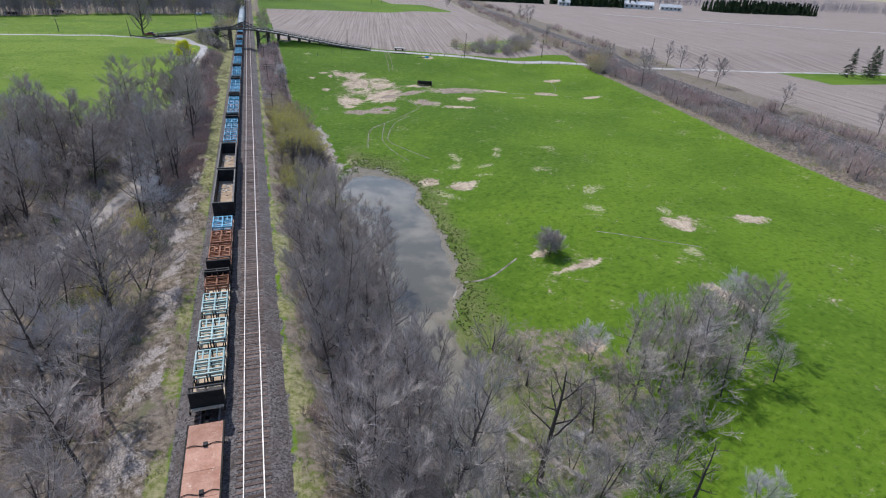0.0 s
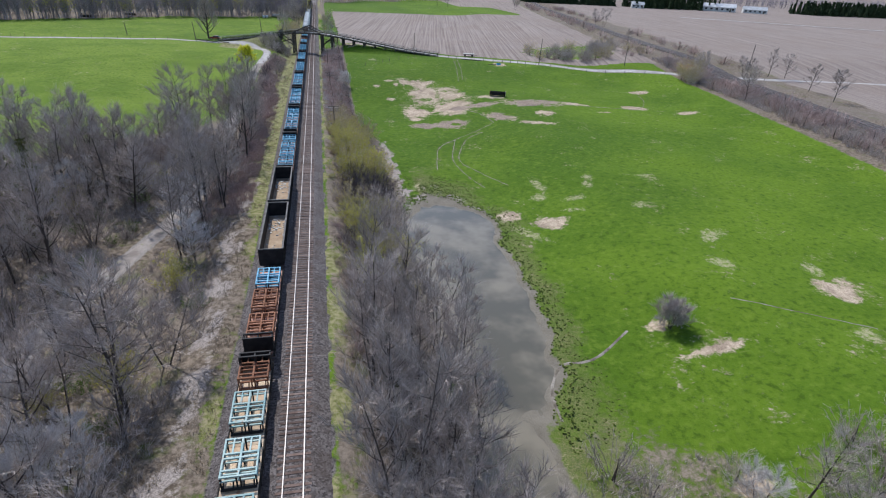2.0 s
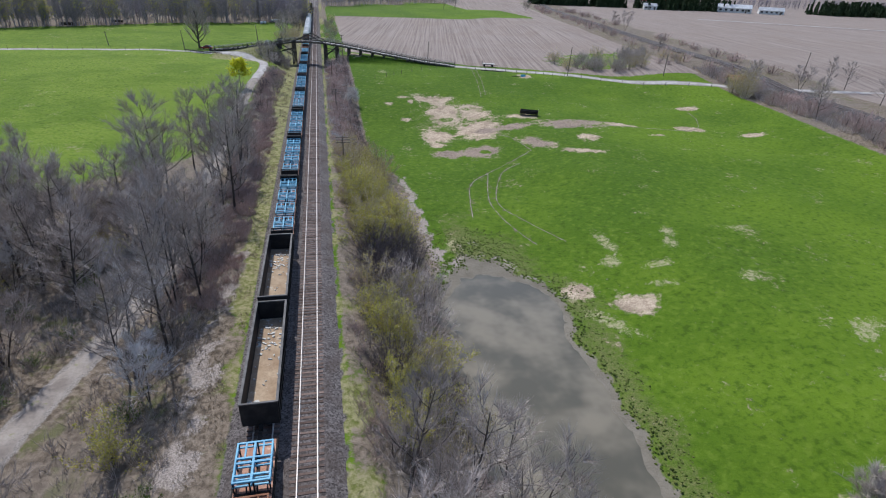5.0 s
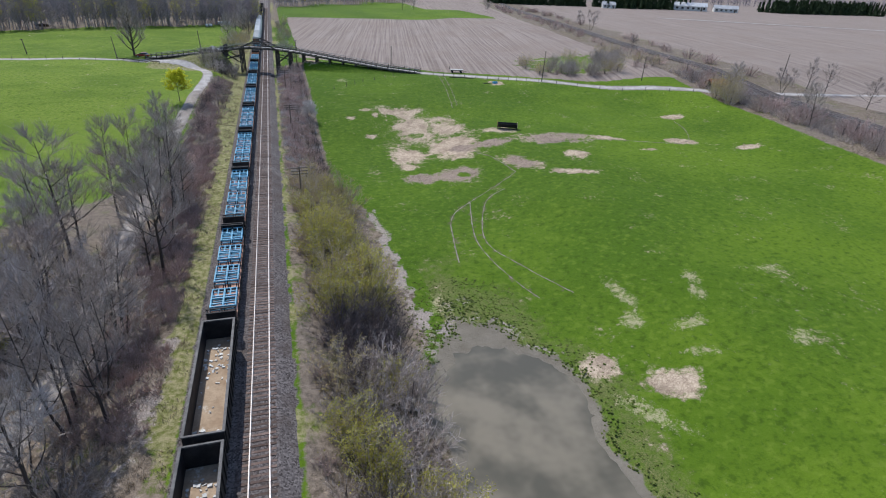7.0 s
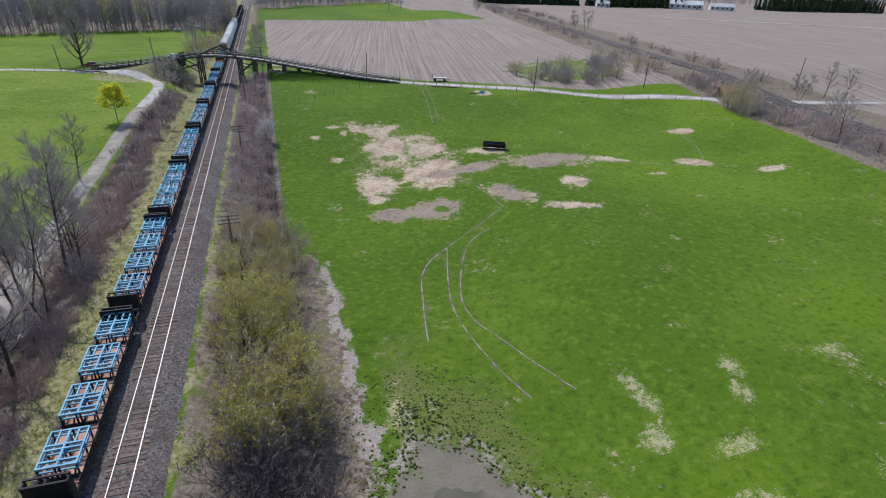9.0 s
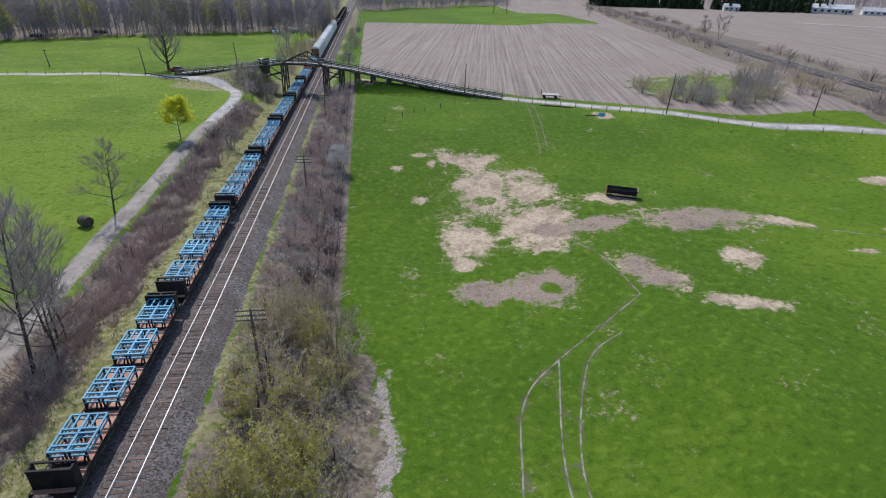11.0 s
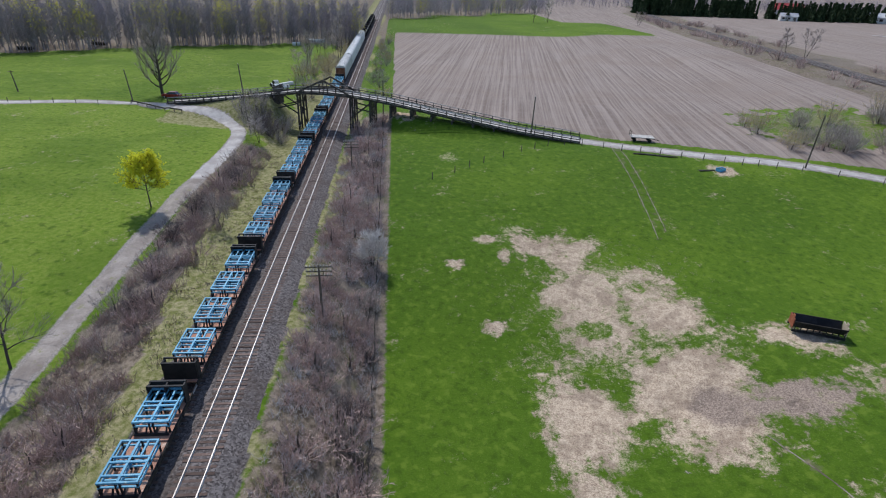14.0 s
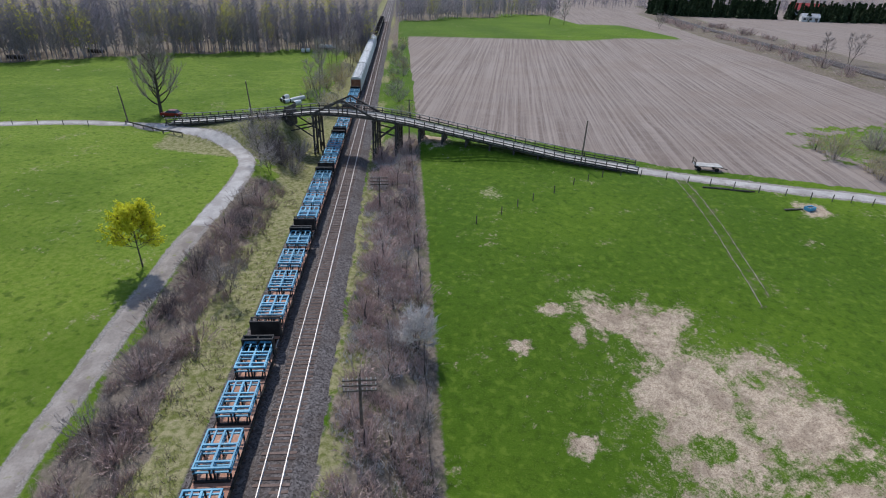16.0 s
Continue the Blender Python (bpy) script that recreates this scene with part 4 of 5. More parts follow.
# both sides of the line beyond the bridge
scatter(34, -16, -8, 280, 410, TAN + GREY + TALL[:2], (0.6, 0.95), 17, 3.2)
scatter(12, -20, -9, 246, 262, GREY, (0.6, 1.05), 83, 1.8, off_road)
scatter(26, 5.0, 10.5, 280, 420, GREY + TAN[:1], (0.55, 0.85), 18, 4.0)


# ---- growth too fine to count ----
def brush(n, x0, x1, y0, y1, height, seed, keep=None, shoots=9):
    """Clumps of bare shoots over a stretch of ground, as one mesh."""
    r, g, xs = random.Random(seed), Geo(), []
    for _ in range(n):
        x, y = r.uniform(x0, x1), r.uniform(y0, y1)
        if keep and not keep(x, y):
            continue
        z, h = land_z(x, y) - 0.05, height * r.uniform(0.5, 1.25)
        for _ in range(shoots):
            a, o = r.uniform(0, 6.283), r.uniform(0.1, 0.8)
            b = Vector((x + r.uniform(-0.35, 0.35), y + r.uniform(-0.35, 0.35), z))
            tip = b + Vector((math.cos(a) * o * h, math.sin(a) * o * h, h * r.uniform(0.5, 1)))
            g.spike(b, tip, 0.026)
            m_ = b.lerp(tip, r.uniform(0.35, 0.7))
            g.spike(m_, m_ + Vector((r.uniform(-0.5, 0.5), r.uniform(-0.5, 0.5), r.uniform(0.1, 0.5))) * h * 0.7, 0.018)
    return g


def dry_land(x, y):
    return grid_at(water, x, y) > 0.8 and off_road(x, y)


def clumpy(seed, keep=None, bare=0.1):
    """Growth that stands in clumps with gaps between."""
    def test(x, y):
        return grid_at(rough_a, x + 0.37 * seed - 25, y + 0.61 * seed) + 0.6 * grid_at(rough_b, x, y) > bare and (keep is None or keep(x, y))
    return test


def by_rail(x, y):
    return 5 < grid_at(rail2, x, y) < 20


def in_grove(x, y):
    return grid_at(wood, x, y) > 0.3 and dry_land(x, y)


lone("brush", brush(3400, 4.2, 14.5, 12, 158, 1.3, 31, clumpy(61, dry_land), 8), TWIG_RED, "tangled purplish-brown bare brush beside the track", "brush", "stuff")
lone("brush", brush(3800, 3.9, 11.5, 150, 262, 1.1, 32, clumpy(63, None, 0.0), 8), TWIG_RED, "low reddish-brown bare brush along the pasture fence", "brush", "stuff")
lone("brush", brush(2600, 3.7, 11.5, 150, 262, 0.8, 42, clumpy(65, None, -0.2), 7), TWIG_PALE, "pale dry stalks along the pasture fence", "brush", "stuff")
lone("brush", brush(3200, -17.2, -9.6, 96, 240, 1.5, 33, clumpy(67, off_road, 0.0), 8), TWIG_RED, "purplish-brown bare brush between train and farm road", "brush", "stuff")
lone("brush", brush(2400, -46, -10.5, 12, 120, 1.7, 34, off_road, 8), TWIG, "grey bare undergrowth on the wood floor", "brush", "stuff")
lone("brush", brush(900, 20, 58, 18, 46, 0.8, 35, in_grove, 7), TWIG, "dry pale undergrowth in the grove", "brush", "stuff")
lone("brush", brush(6500, 108, 152, 35, 232, 2.0, 36, by_rail, 9), TWIG, "brown bare brush along the second railway", "brush", "stuff")
lone("brush", brush(1700, -12.5, -8.4, 96, 178, 1.1, 43, clumpy(73, off_road, -0.1), 8), TWIG_RED, "pinkish-brown bare brush on the railway bank", "brush", "stuff")
lone("dry_grass", brush(4200, -12.5, -6.4, 14, 240, 0.4, 37, clumpy(69, None, -0.2), 5), STRAW, "dry straw-coloured grass on the railway bank", "grass", "stuff")
lone("dry_grass", brush(2400, 3.3, 6.6, 14, 250, 0.35, 38, clumpy(71), 5), STRAW, "dry straw-coloured grass on the ballast edge", "grass", "stuff")



def tussocks(n, seed):
    """Lumps of trodden turf round the pond."""
    r, g = random.Random(seed), Geo()
    while n:
        x, y = r.uniform(16, 48), r.uniform(48, 122)
        w = grid_at(water, x, y)
        if not (0.7 < w < 6.0) or (x < 24 and y < 100) or r.random() < (w - 1.4) / 5:
            continue
        n -= 1
        z, s = max(land_z(x, y) if w > 2.2 else POND_Z + 0.05 + 0.15 * w, POND_Z) - 0.02, r.uniform(0.07, 0.18)
        ring = [(x + math.cos(a) * s * r.uniform(0.7, 1.2), y + math.sin(a) * s * r.uniform(0.7, 1.2), z) for a in np.arange(5) * 1.2566]
        mid_ = [(x + (p[0] - x) * 0.6, y + (p[1] - y) * 0.6, z + s * r.uniform(0.5, 0.8)) for p in ring]
        g.add(ring + mid_, [(k, (k + 1) % 5, 5 + (k + 1) % 5, 5 + k) for k in range(5)] + [(5, 6, 7, 8, 9)])
    return g


lone("marsh_tussocks", tussocks(2200, 41), foliage("dark_trodden_turf", (0.08, 0.125, 0.018), (0.17, 0.19, 0.05)), "dark trodden turf lumps round the pond", "turf", "stuff")


def woods(n, seed, where, height=15.0, twigs=64):
    """Far woodland: slim trunks with ragged crowns, joined, and the budding heads apart."""
    r, g, green = random.Random(seed), Geo(), Geo()
    for _ in range(n):
        x, y = where(r)
        z, h = land_z(x, y) - 0.2, height * r.uniform(0.7, 1.15)
        base, top = Vector((x, y, z)), Vector((x + r.uniform(-0.8, 0.8), y + r.uniform(-0.8, 0.8), z + h))
        g.tube([base, base.lerp(top, 0.5) + Vector((r.uniform(-0.3, 0.3), 0, 0)), top], [0.15, 0.10, 0.03], 3)
        bud = r.random() < 0.07
        for _ in range(twigs):
            f = r.uniform(0.18, 1.0)
            p = base.lerp(top, f)
            a, ln = r.uniform(0, 6.283), h * 0.26 * (1.2 - 0.7 * f) * r.uniform(0.6, 1.1)
            q = p + Vector((math.cos(a) * ln, math.sin(a) * ln, ln * r.uniform(0.3, 1.2)))
            g.spike(p, q, 0.06)
            if bud:
                for _ in range(4):
                    green.leaf(p.lerp(q, r.uniform(0.4, 1.1)) + Vector((r.uniform(-1, 1), r.uniform(-1, 1), r.uniform(-1, 1))) * 0.5, r.uniform(0.2, 0.42), r)
    return g, green


def west_wood(r):
    x = -300 + 296 * r.random() ** 0.75
    return x, 408 + 0.62 * max(x, -170) + 130 * r.random() ** 2.3


def east_wood(r):
    x = r.uniform(6, 150)
    return x, 548 + 0.9 * max(x - 20, 0) + 140 * r.random() ** 2.3


# distance haze on these woods comes from their pale twig colour
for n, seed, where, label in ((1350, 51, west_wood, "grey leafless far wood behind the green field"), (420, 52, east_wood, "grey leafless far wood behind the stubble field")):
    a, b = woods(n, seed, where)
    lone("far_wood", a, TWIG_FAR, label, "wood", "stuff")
    lone("far_wood_buds", b, BUDS, "yellow-green budding crowns in the far wood", "wood", "stuff")


def rail_hedge(r):
    y = r.uniform(225, 620)
    i = min(range(len(RAILWAY_2)), key=lambda k: abs(RAILWAY_2[k][1] - y))
    return RAILWAY_2[i][0] + r.choice((-1, 1)) * r.uniform(7, 16), y


def horizon_wood(r):
    return r.uniform(160, 1150), 770 + 90 * r.random()


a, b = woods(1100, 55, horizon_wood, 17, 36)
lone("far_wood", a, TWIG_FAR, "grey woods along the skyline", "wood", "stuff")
hedge_r = random.Random(53)
for _ in range(60):
    x, y = rail_hedge(hedge_r)
    put("red", hedge_r.randrange(3), x, y, hedge_r.uniform(1.3, 2.2), None, hedge_r)


def far_conifers(n, seed):
    r, g = random.Random(seed), Geo()
    for _ in range(n):
        band = r.random()
        x, y = (r.uniform(245, 352), 0) if band < 0.35 else (r.uniform(365, 480), 1) if band < 0.6 else (r.uniform(590, 770), 2)
        y = (684 - 0.12 * (x - 245) if y == 0 else 655 if y == 1 else 640) + r.uniform(-4, 30)
        z, h = land_z(x, y), r.uniform(9, 16)
        for k in range(44):
            f = r.uniform(-0.06, 1)
            a, o = r.uniform(0, 6.283), (1 - f) * 4.2 * r.uniform(0.6, 1)
            g.spike(Vector((x, y, z + h * f + 1.2)), Vector((x + math.cos(a) * o, y + math.sin(a) * o, z + h * f - 0.6)), 1.1)
    return g


lone("far_conifers", far_conifers(760, 54), NEEDLE, "dark distant rows of conifers beyond the stubble", "wood", "stuff")

# ---- lanes ----
def lane(name, line, width, mat, label, lift=0.09, step=1.0, across=5):
    """A strip that follows the ground along a chain of points."""
    pts = [Vector((*p, 0)) for p in line]
    chain = []
    for a, b in zip(pts, pts[1:]):
        n = max(1, int((b - a).length / step))
        chain += [a.lerp(b, k / n) for k in range(n)]
    chain.append(pts[-1])
    g, r = Geo(), random.Random(7)
    for k, p in enumerate(chain):
        d = (chain[min(k + 1, len(chain) - 1)] - chain[max(k - 1, 0)]).normalized()
        side = Vector((d.y, -d.x, 0))
        w = width * (1 + 0.06 * math.sin(k * 0.37) + r.uniform(-0.05, 0.05))
        for i in range(across):
            f = i / (across - 1) - 0.5
            q = p + side * (w * f)
            g.v.append((q.x, q.y, land_z(q.x, q.y) + lift - (0.12 if abs(f) > 0.45 else 0) - (0.03 if 0.15 < abs(f) < 0.4 else 0)))
    g.f = [(k * across + i, (k + 1) * across + i, (k + 1) * across + i + 1, k * across + i + 1) for k in range(len(chain) - 1) for i in range(across - 1)]
    return lone(name, g, mat, label, "road", "structure", smooth=True)


GRAVEL = surface("pale_gravel", (0.36, 0.33, 0.31), (0.56, 0.53, 0.50), 0.4, 5, 0.95, relief=0.3, vary=0)
TRACK_DIRT = surface("grey_track_gravel", (0.24, 0.205, 0.18), (0.41, 0.365, 0.325), 0.35, 5, 0.95, relief=0.3, wear=(0.24, 0.24, 0.12), vary=0)
lane("farm_road", [p for p in FARM_ROAD if 60 < p[1] < 224], 2.3, TRACK_DIRT, "grey gravel farm track beside the railway")
lane("farm_road", [p for p in FARM_ROAD if p[1] > 222], 2.8, GRAVEL, "pale gravel road curving up to the bridge", 0.1)
lane("lane_west", LANE_WEST, 2.3, GRAVEL, "narrow pale gravel lane between fields")
lane("lane_east", LANE_EAST, 2.8, GRAVEL, "straight pale gravel lane along the pasture")
lane("ballast_second_railway", RAILWAY_2, 7.0, BALLAST, "grey ballast of the second railway", 0.35, 4.0)
PLOT_RAIL = surface("dull_rail_steel", (0.2, 0.17, 0.16), (0.35, 0.32, 0.3), 1, 9, 0.5, 0.6, 0.4, 0)
for shift in (-2.7, -1.2, 1.2, 2.7):
    g = Geo()
    for (ax, ay), (bx, by) in zip(RAILWAY_2, RAILWAY_2[1:]):
        g.beam((ax + shift, ay, land_z(ax, ay) + 0.5), (bx + shift, by, land_z(bx, by) + 0.5), 0.1, 0.18)
    lone("rail", g, PLOT_RAIL, "dull steel rail of the second railway", "rail", "structure", "rails")
lane("country_road", bend([(330, 505), (420, 440), (560, 360), (800, 250)]), 7, GRAVEL, "distant pale country road", 0.3, 12)


RUT = surface("wet_rutted_soil", (0.11, 0.09, 0.065), (0.36, 0.32, 0.27), 0.8, 6, 0.8, relief=0.4, vary=0)
for k, line in enumerate(TRAILS):
    lane("rut", line, 0.28 if k < 3 else 0.2, RUT, "narrow pale rut worn through the pasture", 0.07, 0.6, 3)

for line, w in zip(FOOTPATHS, (0.55, 1.0, 0.25)):
    lane("footpath", line, w, RUT, "pale trodden path through the grass", 0.07, 0.6, 3)


# ---- timber bridge over the tracks ----
BR_A, BR_B = Vector((-38, 270, 0)), Vector((50.5, 245.86, 0))
BR_D = (BR_B - BR_A).normalized()
BR_N = Vector((BR_D.y, -BR_D.x, 0))         # towards the pasture side


def deck_z(x):
    keys = ((-40, 2.4), (-33, 3.2), (-21, 4.9), (-14, 6.0), (-7.2, 7.15), (-1.5, 7.45), (4.2, 7.2), (11, 6.55), (23.5, 4.65), (38.4, 2.5), (51, 1.3))
    return float(np.interp(x, [k[0] for k in keys], [k[1] for k in keys]))


def br(x, off=0.0, up=0.0):
    """A point of the bridge: along by x, off to the pasture side, up from its deck."""
    p = BR_A + BR_D * ((x - BR_A.x) / BR_D.x) + BR_N * off
    return Vector((p.x, p.y, deck_z(x) + up))


bridge = thing("timber_bridge", "weathered timber bridge with peaked trusses over the tracks", "bridge")
BR_X = list(np.arange(-37, 50.6, 1.75))
for k in range(len(BR_X) - 1):
    g = Geo()
    a, b = BR_X[k], BR_X[k + 1] - 0.02
    g.bar([br(a, 0, -0.06), br(b, 0, -0.06)], 4.0, 0.1)
    part("deck_section", g, GREY_WOOD, bridge, "grey weathered planks")
for off in (-1.6, 0, 1.6):
    g = Geo()
    g.bar([br(a, off, -0.32) for a in BR_X], 0.22, 0.4)
    part("stringer", g, DARK_WOOD, bridge)
for off in (-2.05, 2.05):
    for a in BR_X:
        g = Geo()
        g.beam(br(a, off, -0.45), br(a, off, 1.08), 0.15, 0.15, BR_D)
        g.beam(br(a, off, -0.25), br(a, off + math.copysign(0.55, off), -0.3), 0.12, 0.14)
        g.beam(br(a, off + math.copysign(0.5, off), -0.28), br(a, off, 0.75), 0.08, 0.08)
        part("railing_post", g, DARK_WOOD, bridge)
    for up, h in ((1.08, 0.12), (0.55, 0.14), (0.12, 0.2)):
        g = Geo()
        g.bar([br(a, off, up) for a in BR_X], 0.09, h)
        part("railing", g, DARK_WOOD if up < 1 else GREY_WOOD, bridge)
for off in (-2.25, 2.25):
    g = Geo()
    for q in (-6.6, 4.4):
        g.beam(br(q, off, 0.1), br(-1.1, off, 2.55), 0.28, 0.32)
    g.beam(br(-6.9, off, 0.0), br(4.7, off, 0.0), 0.3, 0.36)
    part("truss", g, DARK_WOOD, bridge, "peaked dark timber truss")
    g = Geo()
    for q, up in ((-1.1, 2.45), (-3.6, 1.3), (1.5, 1.3)):
        g.beam(br(q, off, -0.2), br(q, off, up), 0.16, 0.16, BR_D)
    g.beam(br(-3.6, off, 1.3), br(1.5, off, 1.3), 0.16, 0.18)
    part("truss_brace", g, DARK_WOOD, bridge)


def bent(x, wall=False):
    """A trestle frame under the deck, standing on the ground."""
    low = land_z(br(x).x, br(x).y) - 0.3
    g = Geo()
    g.beam(br(x, -2.4, -0.66), br(x, 2.4, -0.66), 0.32, 0.32)
    cap = part("trestle", g, DARK_WOOD, bridge)
    for off in (-2.0, -0.7, 0.7, 2.0):
        g = Geo()
        p = br(x, off, -0.7)
        q = br(x, off * 1.12, 0)
        g.beam((q.x, q.y, low), p, 0.3, 0.3, BR_D)
        part("trestle_post", g, DARK_WOOD, cap)
    h = br(x).z - low
    if h > 3:
        for s in (-1, 1):
            a, b = br(x, -2.1 * s, 0), br(x, 2.1 * s, -0.8)
            g = Geo()
            g.beam((a.x, a.y, low + 0.4), b, 0.1, 0.24, BR_D)
            part("cross_brace", g, DARK_WOOD, cap)
    if wall:
        for j in range(9):
            z = low + 0.3 + j * 0.45
            a, b = br(x + 0.22, -2.2, 0), br(x + 0.22, 2.2, 0)
            g = Geo()
            g.beam((a.x, a.y, z), (b.x, b.y, z), 0.08, 0.40)
            part("wall_plank", g, DARK_WOOD, cap)


for q in (-12.2, -6.9, 4.4, 8.6, 12.8, 17, 21.2, 25.4, 29.6, 33.8):
    bent(q, q in (-12.2,))
g = Geo()
for s in (-1, 1):
    for a, b, u, v in ((-6.9, -12.0, -4.6, -0.8), (-6.9, -12.0, -2.4, -3.0), (4.4, 8.6, -4.6, -0.8), (4.4, 8.6, -2.2, -2.6)):
        g.beam(br(a, 2.0 * s, u), br(b, 2.0 * s, v), 0.14, 0.24)
part("sway_brace", g, DARK_WOOD, bridge)

# ---- train on the western track ----
DECK_Z = 1.12


def wheelset_bogie(y):
    """Side frames and four wheels of a bogie."""
    frame_, wheels = Geo(), []
    for s in (-1, 1):
        frame_.box(s * 0.98, y, 0.5, 0.14, 1.9, 0.26)
        frame_.box(s * 0.98, y, 0.38, 0.16, 0.7, 0.34)
    frame_.box(0, y, 0.62, 2.0, 0.4, 0.28)
    for dy in (-0.87, 0.87):
        for s in (-1, 1):
            w = Geo()
            w.tube([Vector((s * 0.68, y + dy, 0.46)), Vector((s * 0.8, y + dy, 0.46))], [0.46, 0.46], 14)
            wheels.append(w)
    return frame_, wheels


def flatcar(length, deck_mat, bulk_near=True, bulk_far=False, label="flat wagon with a worn rust-orange deck", chains=False):
    car = thing("flatcar", label, "railway wagon", "wagons of the freight train")
    half = length / 2
    n = 9
    for k in range(n):
        deck = Geo()
        y0, y1 = -half + 0.4 + (length - 0.8) * k / n, -half + 0.4 + (length - 0.8) * (k + 0.985) / n
        deck.box(0, (y0 + y1) / 2, DECK_Z - 0.05, 2.62, y1 - y0, 0.1)
        part("deck_plate", deck, deck_mat, car)
    g = Geo()
    for s in (-1, 1):
        g.box(s * 1.33, 0, DECK_Z - 0.16, 0.12, length - 0.6, 0.34)
        for k in range(14):
            g.box(s * 1.41, -half + 1 + (length - 2) * k / 13, DECK_Z - 0.14, 0.06, 0.16, 0.2)
    g.box(0, 0, DECK_Z - 0.36, 0.9, length - 2, 0.5)
    part("underframe", g, UNDER, car)
    for s in (-1, 1):
        g = Geo()
        g.box(0, s * (half + 0.05), 0.82, 0.28, 1.1, 0.24)
        part("coupler", g, UNDER, car)
        f, ws = wheelset_bogie(s * (half - 2.6))
        bogie = part("bogie", f, UNDER, car)
        for w in ws:
            part("wheel", w, UNDER, bogie)
    for s, wanted in ((-1, bulk_near), (1, bulk_far)):
        if wanted:
            g = Geo()
            y = s * (half - 0.75)
            g.box(0, y, DECK_Z + 0.75, 2.58, 0.12, 1.5)
            wall = part("bulkhead", g, BLACK, car, "black steel end bulkhead")
            for x in (-1.26, 0, 1.26):
                g = Geo()
                g.box(x, y - s * 0.38, DECK_Z + 0.78, 0.12, 0.62, 1.56)
                part("stay", g, BLACK, wall)
            for d, h in ((0.62, 1.62), (0.0, 1.56)):
                g = Geo()
                g.box(0, y - s * d, DECK_Z + h, 2.64, 0.16, 0.1)
                part("top_bar", g, BLACK, wall)
    if chains:
        for y in (-half * 0.55, -half * 0.1, half * 0.35, half * 0.75):
            g = Geo()
            pts = [Vector((-1.25 + 2.5 * k / 12, y + 0.12 * math.sin(k * 0.8), DECK_Z + 0.05)) for k in range(13)]
            g.tube(pts, [0.035] * 13, 4)
            g.box(0.1, y, DECK_Z + 0.1, 0.3, 0.35, 0.2)
            part("lashing_chain", g, BLACK, car)
    return car


def rack(paint, legs, label):
    """A set of tubular load frames: two layers of bars on short legs."""
    ob = thing("load_rack", label, "steel rack", "load racks on the train")
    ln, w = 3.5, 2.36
    for z, t in ((1.0, 0.13), (0.62, 0.11)):
        g = Geo()
        for x in (-w / 2, -w / 4, 0, w / 4, w / 2):
            if abs(x) != w / 4 or z > 0.9:
                g.box(x, 0 if abs(x) != w / 4 else ln * 0.28, z, t * (1.2 if x == 0 else 0.9), ln if abs(x) != w / 4 else ln * 0.42, t)
        for y in (-ln / 2 + 0.07, -ln / 2 + 0.6, -0.1, 0.32, ln / 2 - 0.07):
            g.box(0, y, z + 0.01, w, t * 1.05, t)
        part("frame", g, paint, ob)
    for x in (-w / 2 + 0.02, -0.13, 0.13, w / 2 - 0.02):
        for y in (-ln / 2 + 0.07, 0.2, ln / 2 - 0.1):
            g = Geo()
            g.box(x, y, 0.52, 0.1, 0.12, 1.02)
            part("leg", g, legs, ob)
    g = Geo()
    for x in (-1.0, -0.35, 0.35, 1.0):
        g.beam((x, -ln / 2 - 0.25, 0.04), (x, -ln / 2 + 0.15, 0.55), 0.09, 0.12)
    g.box(0, -ln / 2 - 0.2, 0.1, w, 0.14, 0.16)
    part("foot", g, legs, ob)
    return ob


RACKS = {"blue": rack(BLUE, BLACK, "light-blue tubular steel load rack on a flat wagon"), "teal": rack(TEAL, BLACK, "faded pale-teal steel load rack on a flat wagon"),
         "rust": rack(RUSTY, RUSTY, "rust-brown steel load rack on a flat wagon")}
placed = set()


def put_rack(kind, y):
    m = pose(TRAIN_X, y, DECK_Z + 0.005)
    if kind in placed:
        copy_thing(RACKS[kind], m)
    else:
        placed.add(kind)
        RACKS[kind].matrix_basis = m


CAR = 22.2
plain = flatcar(CAR, DECK, False, False, "empty flat wagon with a worn rust-orange deck and chains", True)
plain.matrix_basis = pose(TRAIN_X, 23.5, 0)
tan_car = flatcar(CAR, TANNED, True, True, "flat wagon with pale tan deck boards under load racks")
tan_car.matrix_basis = pose(TRAIN_X, 46.5, 0)
for k, kind in enumerate(("teal", "teal", "teal", "rust")):
    put_rack(kind, 46.5 - CAR / 2 + 5.4 + k * 5.0)
short = flatcar(16.2, DECK, True, False, "flat wagon with a rust-orange deck under load racks", True)
short.matrix_basis = pose(TRAIN_X, 66.3, 0)
for k, kind in enumerate(("rust", "rust", "blue")):
    put_rack(kind, 62.0 + k * 4.6)


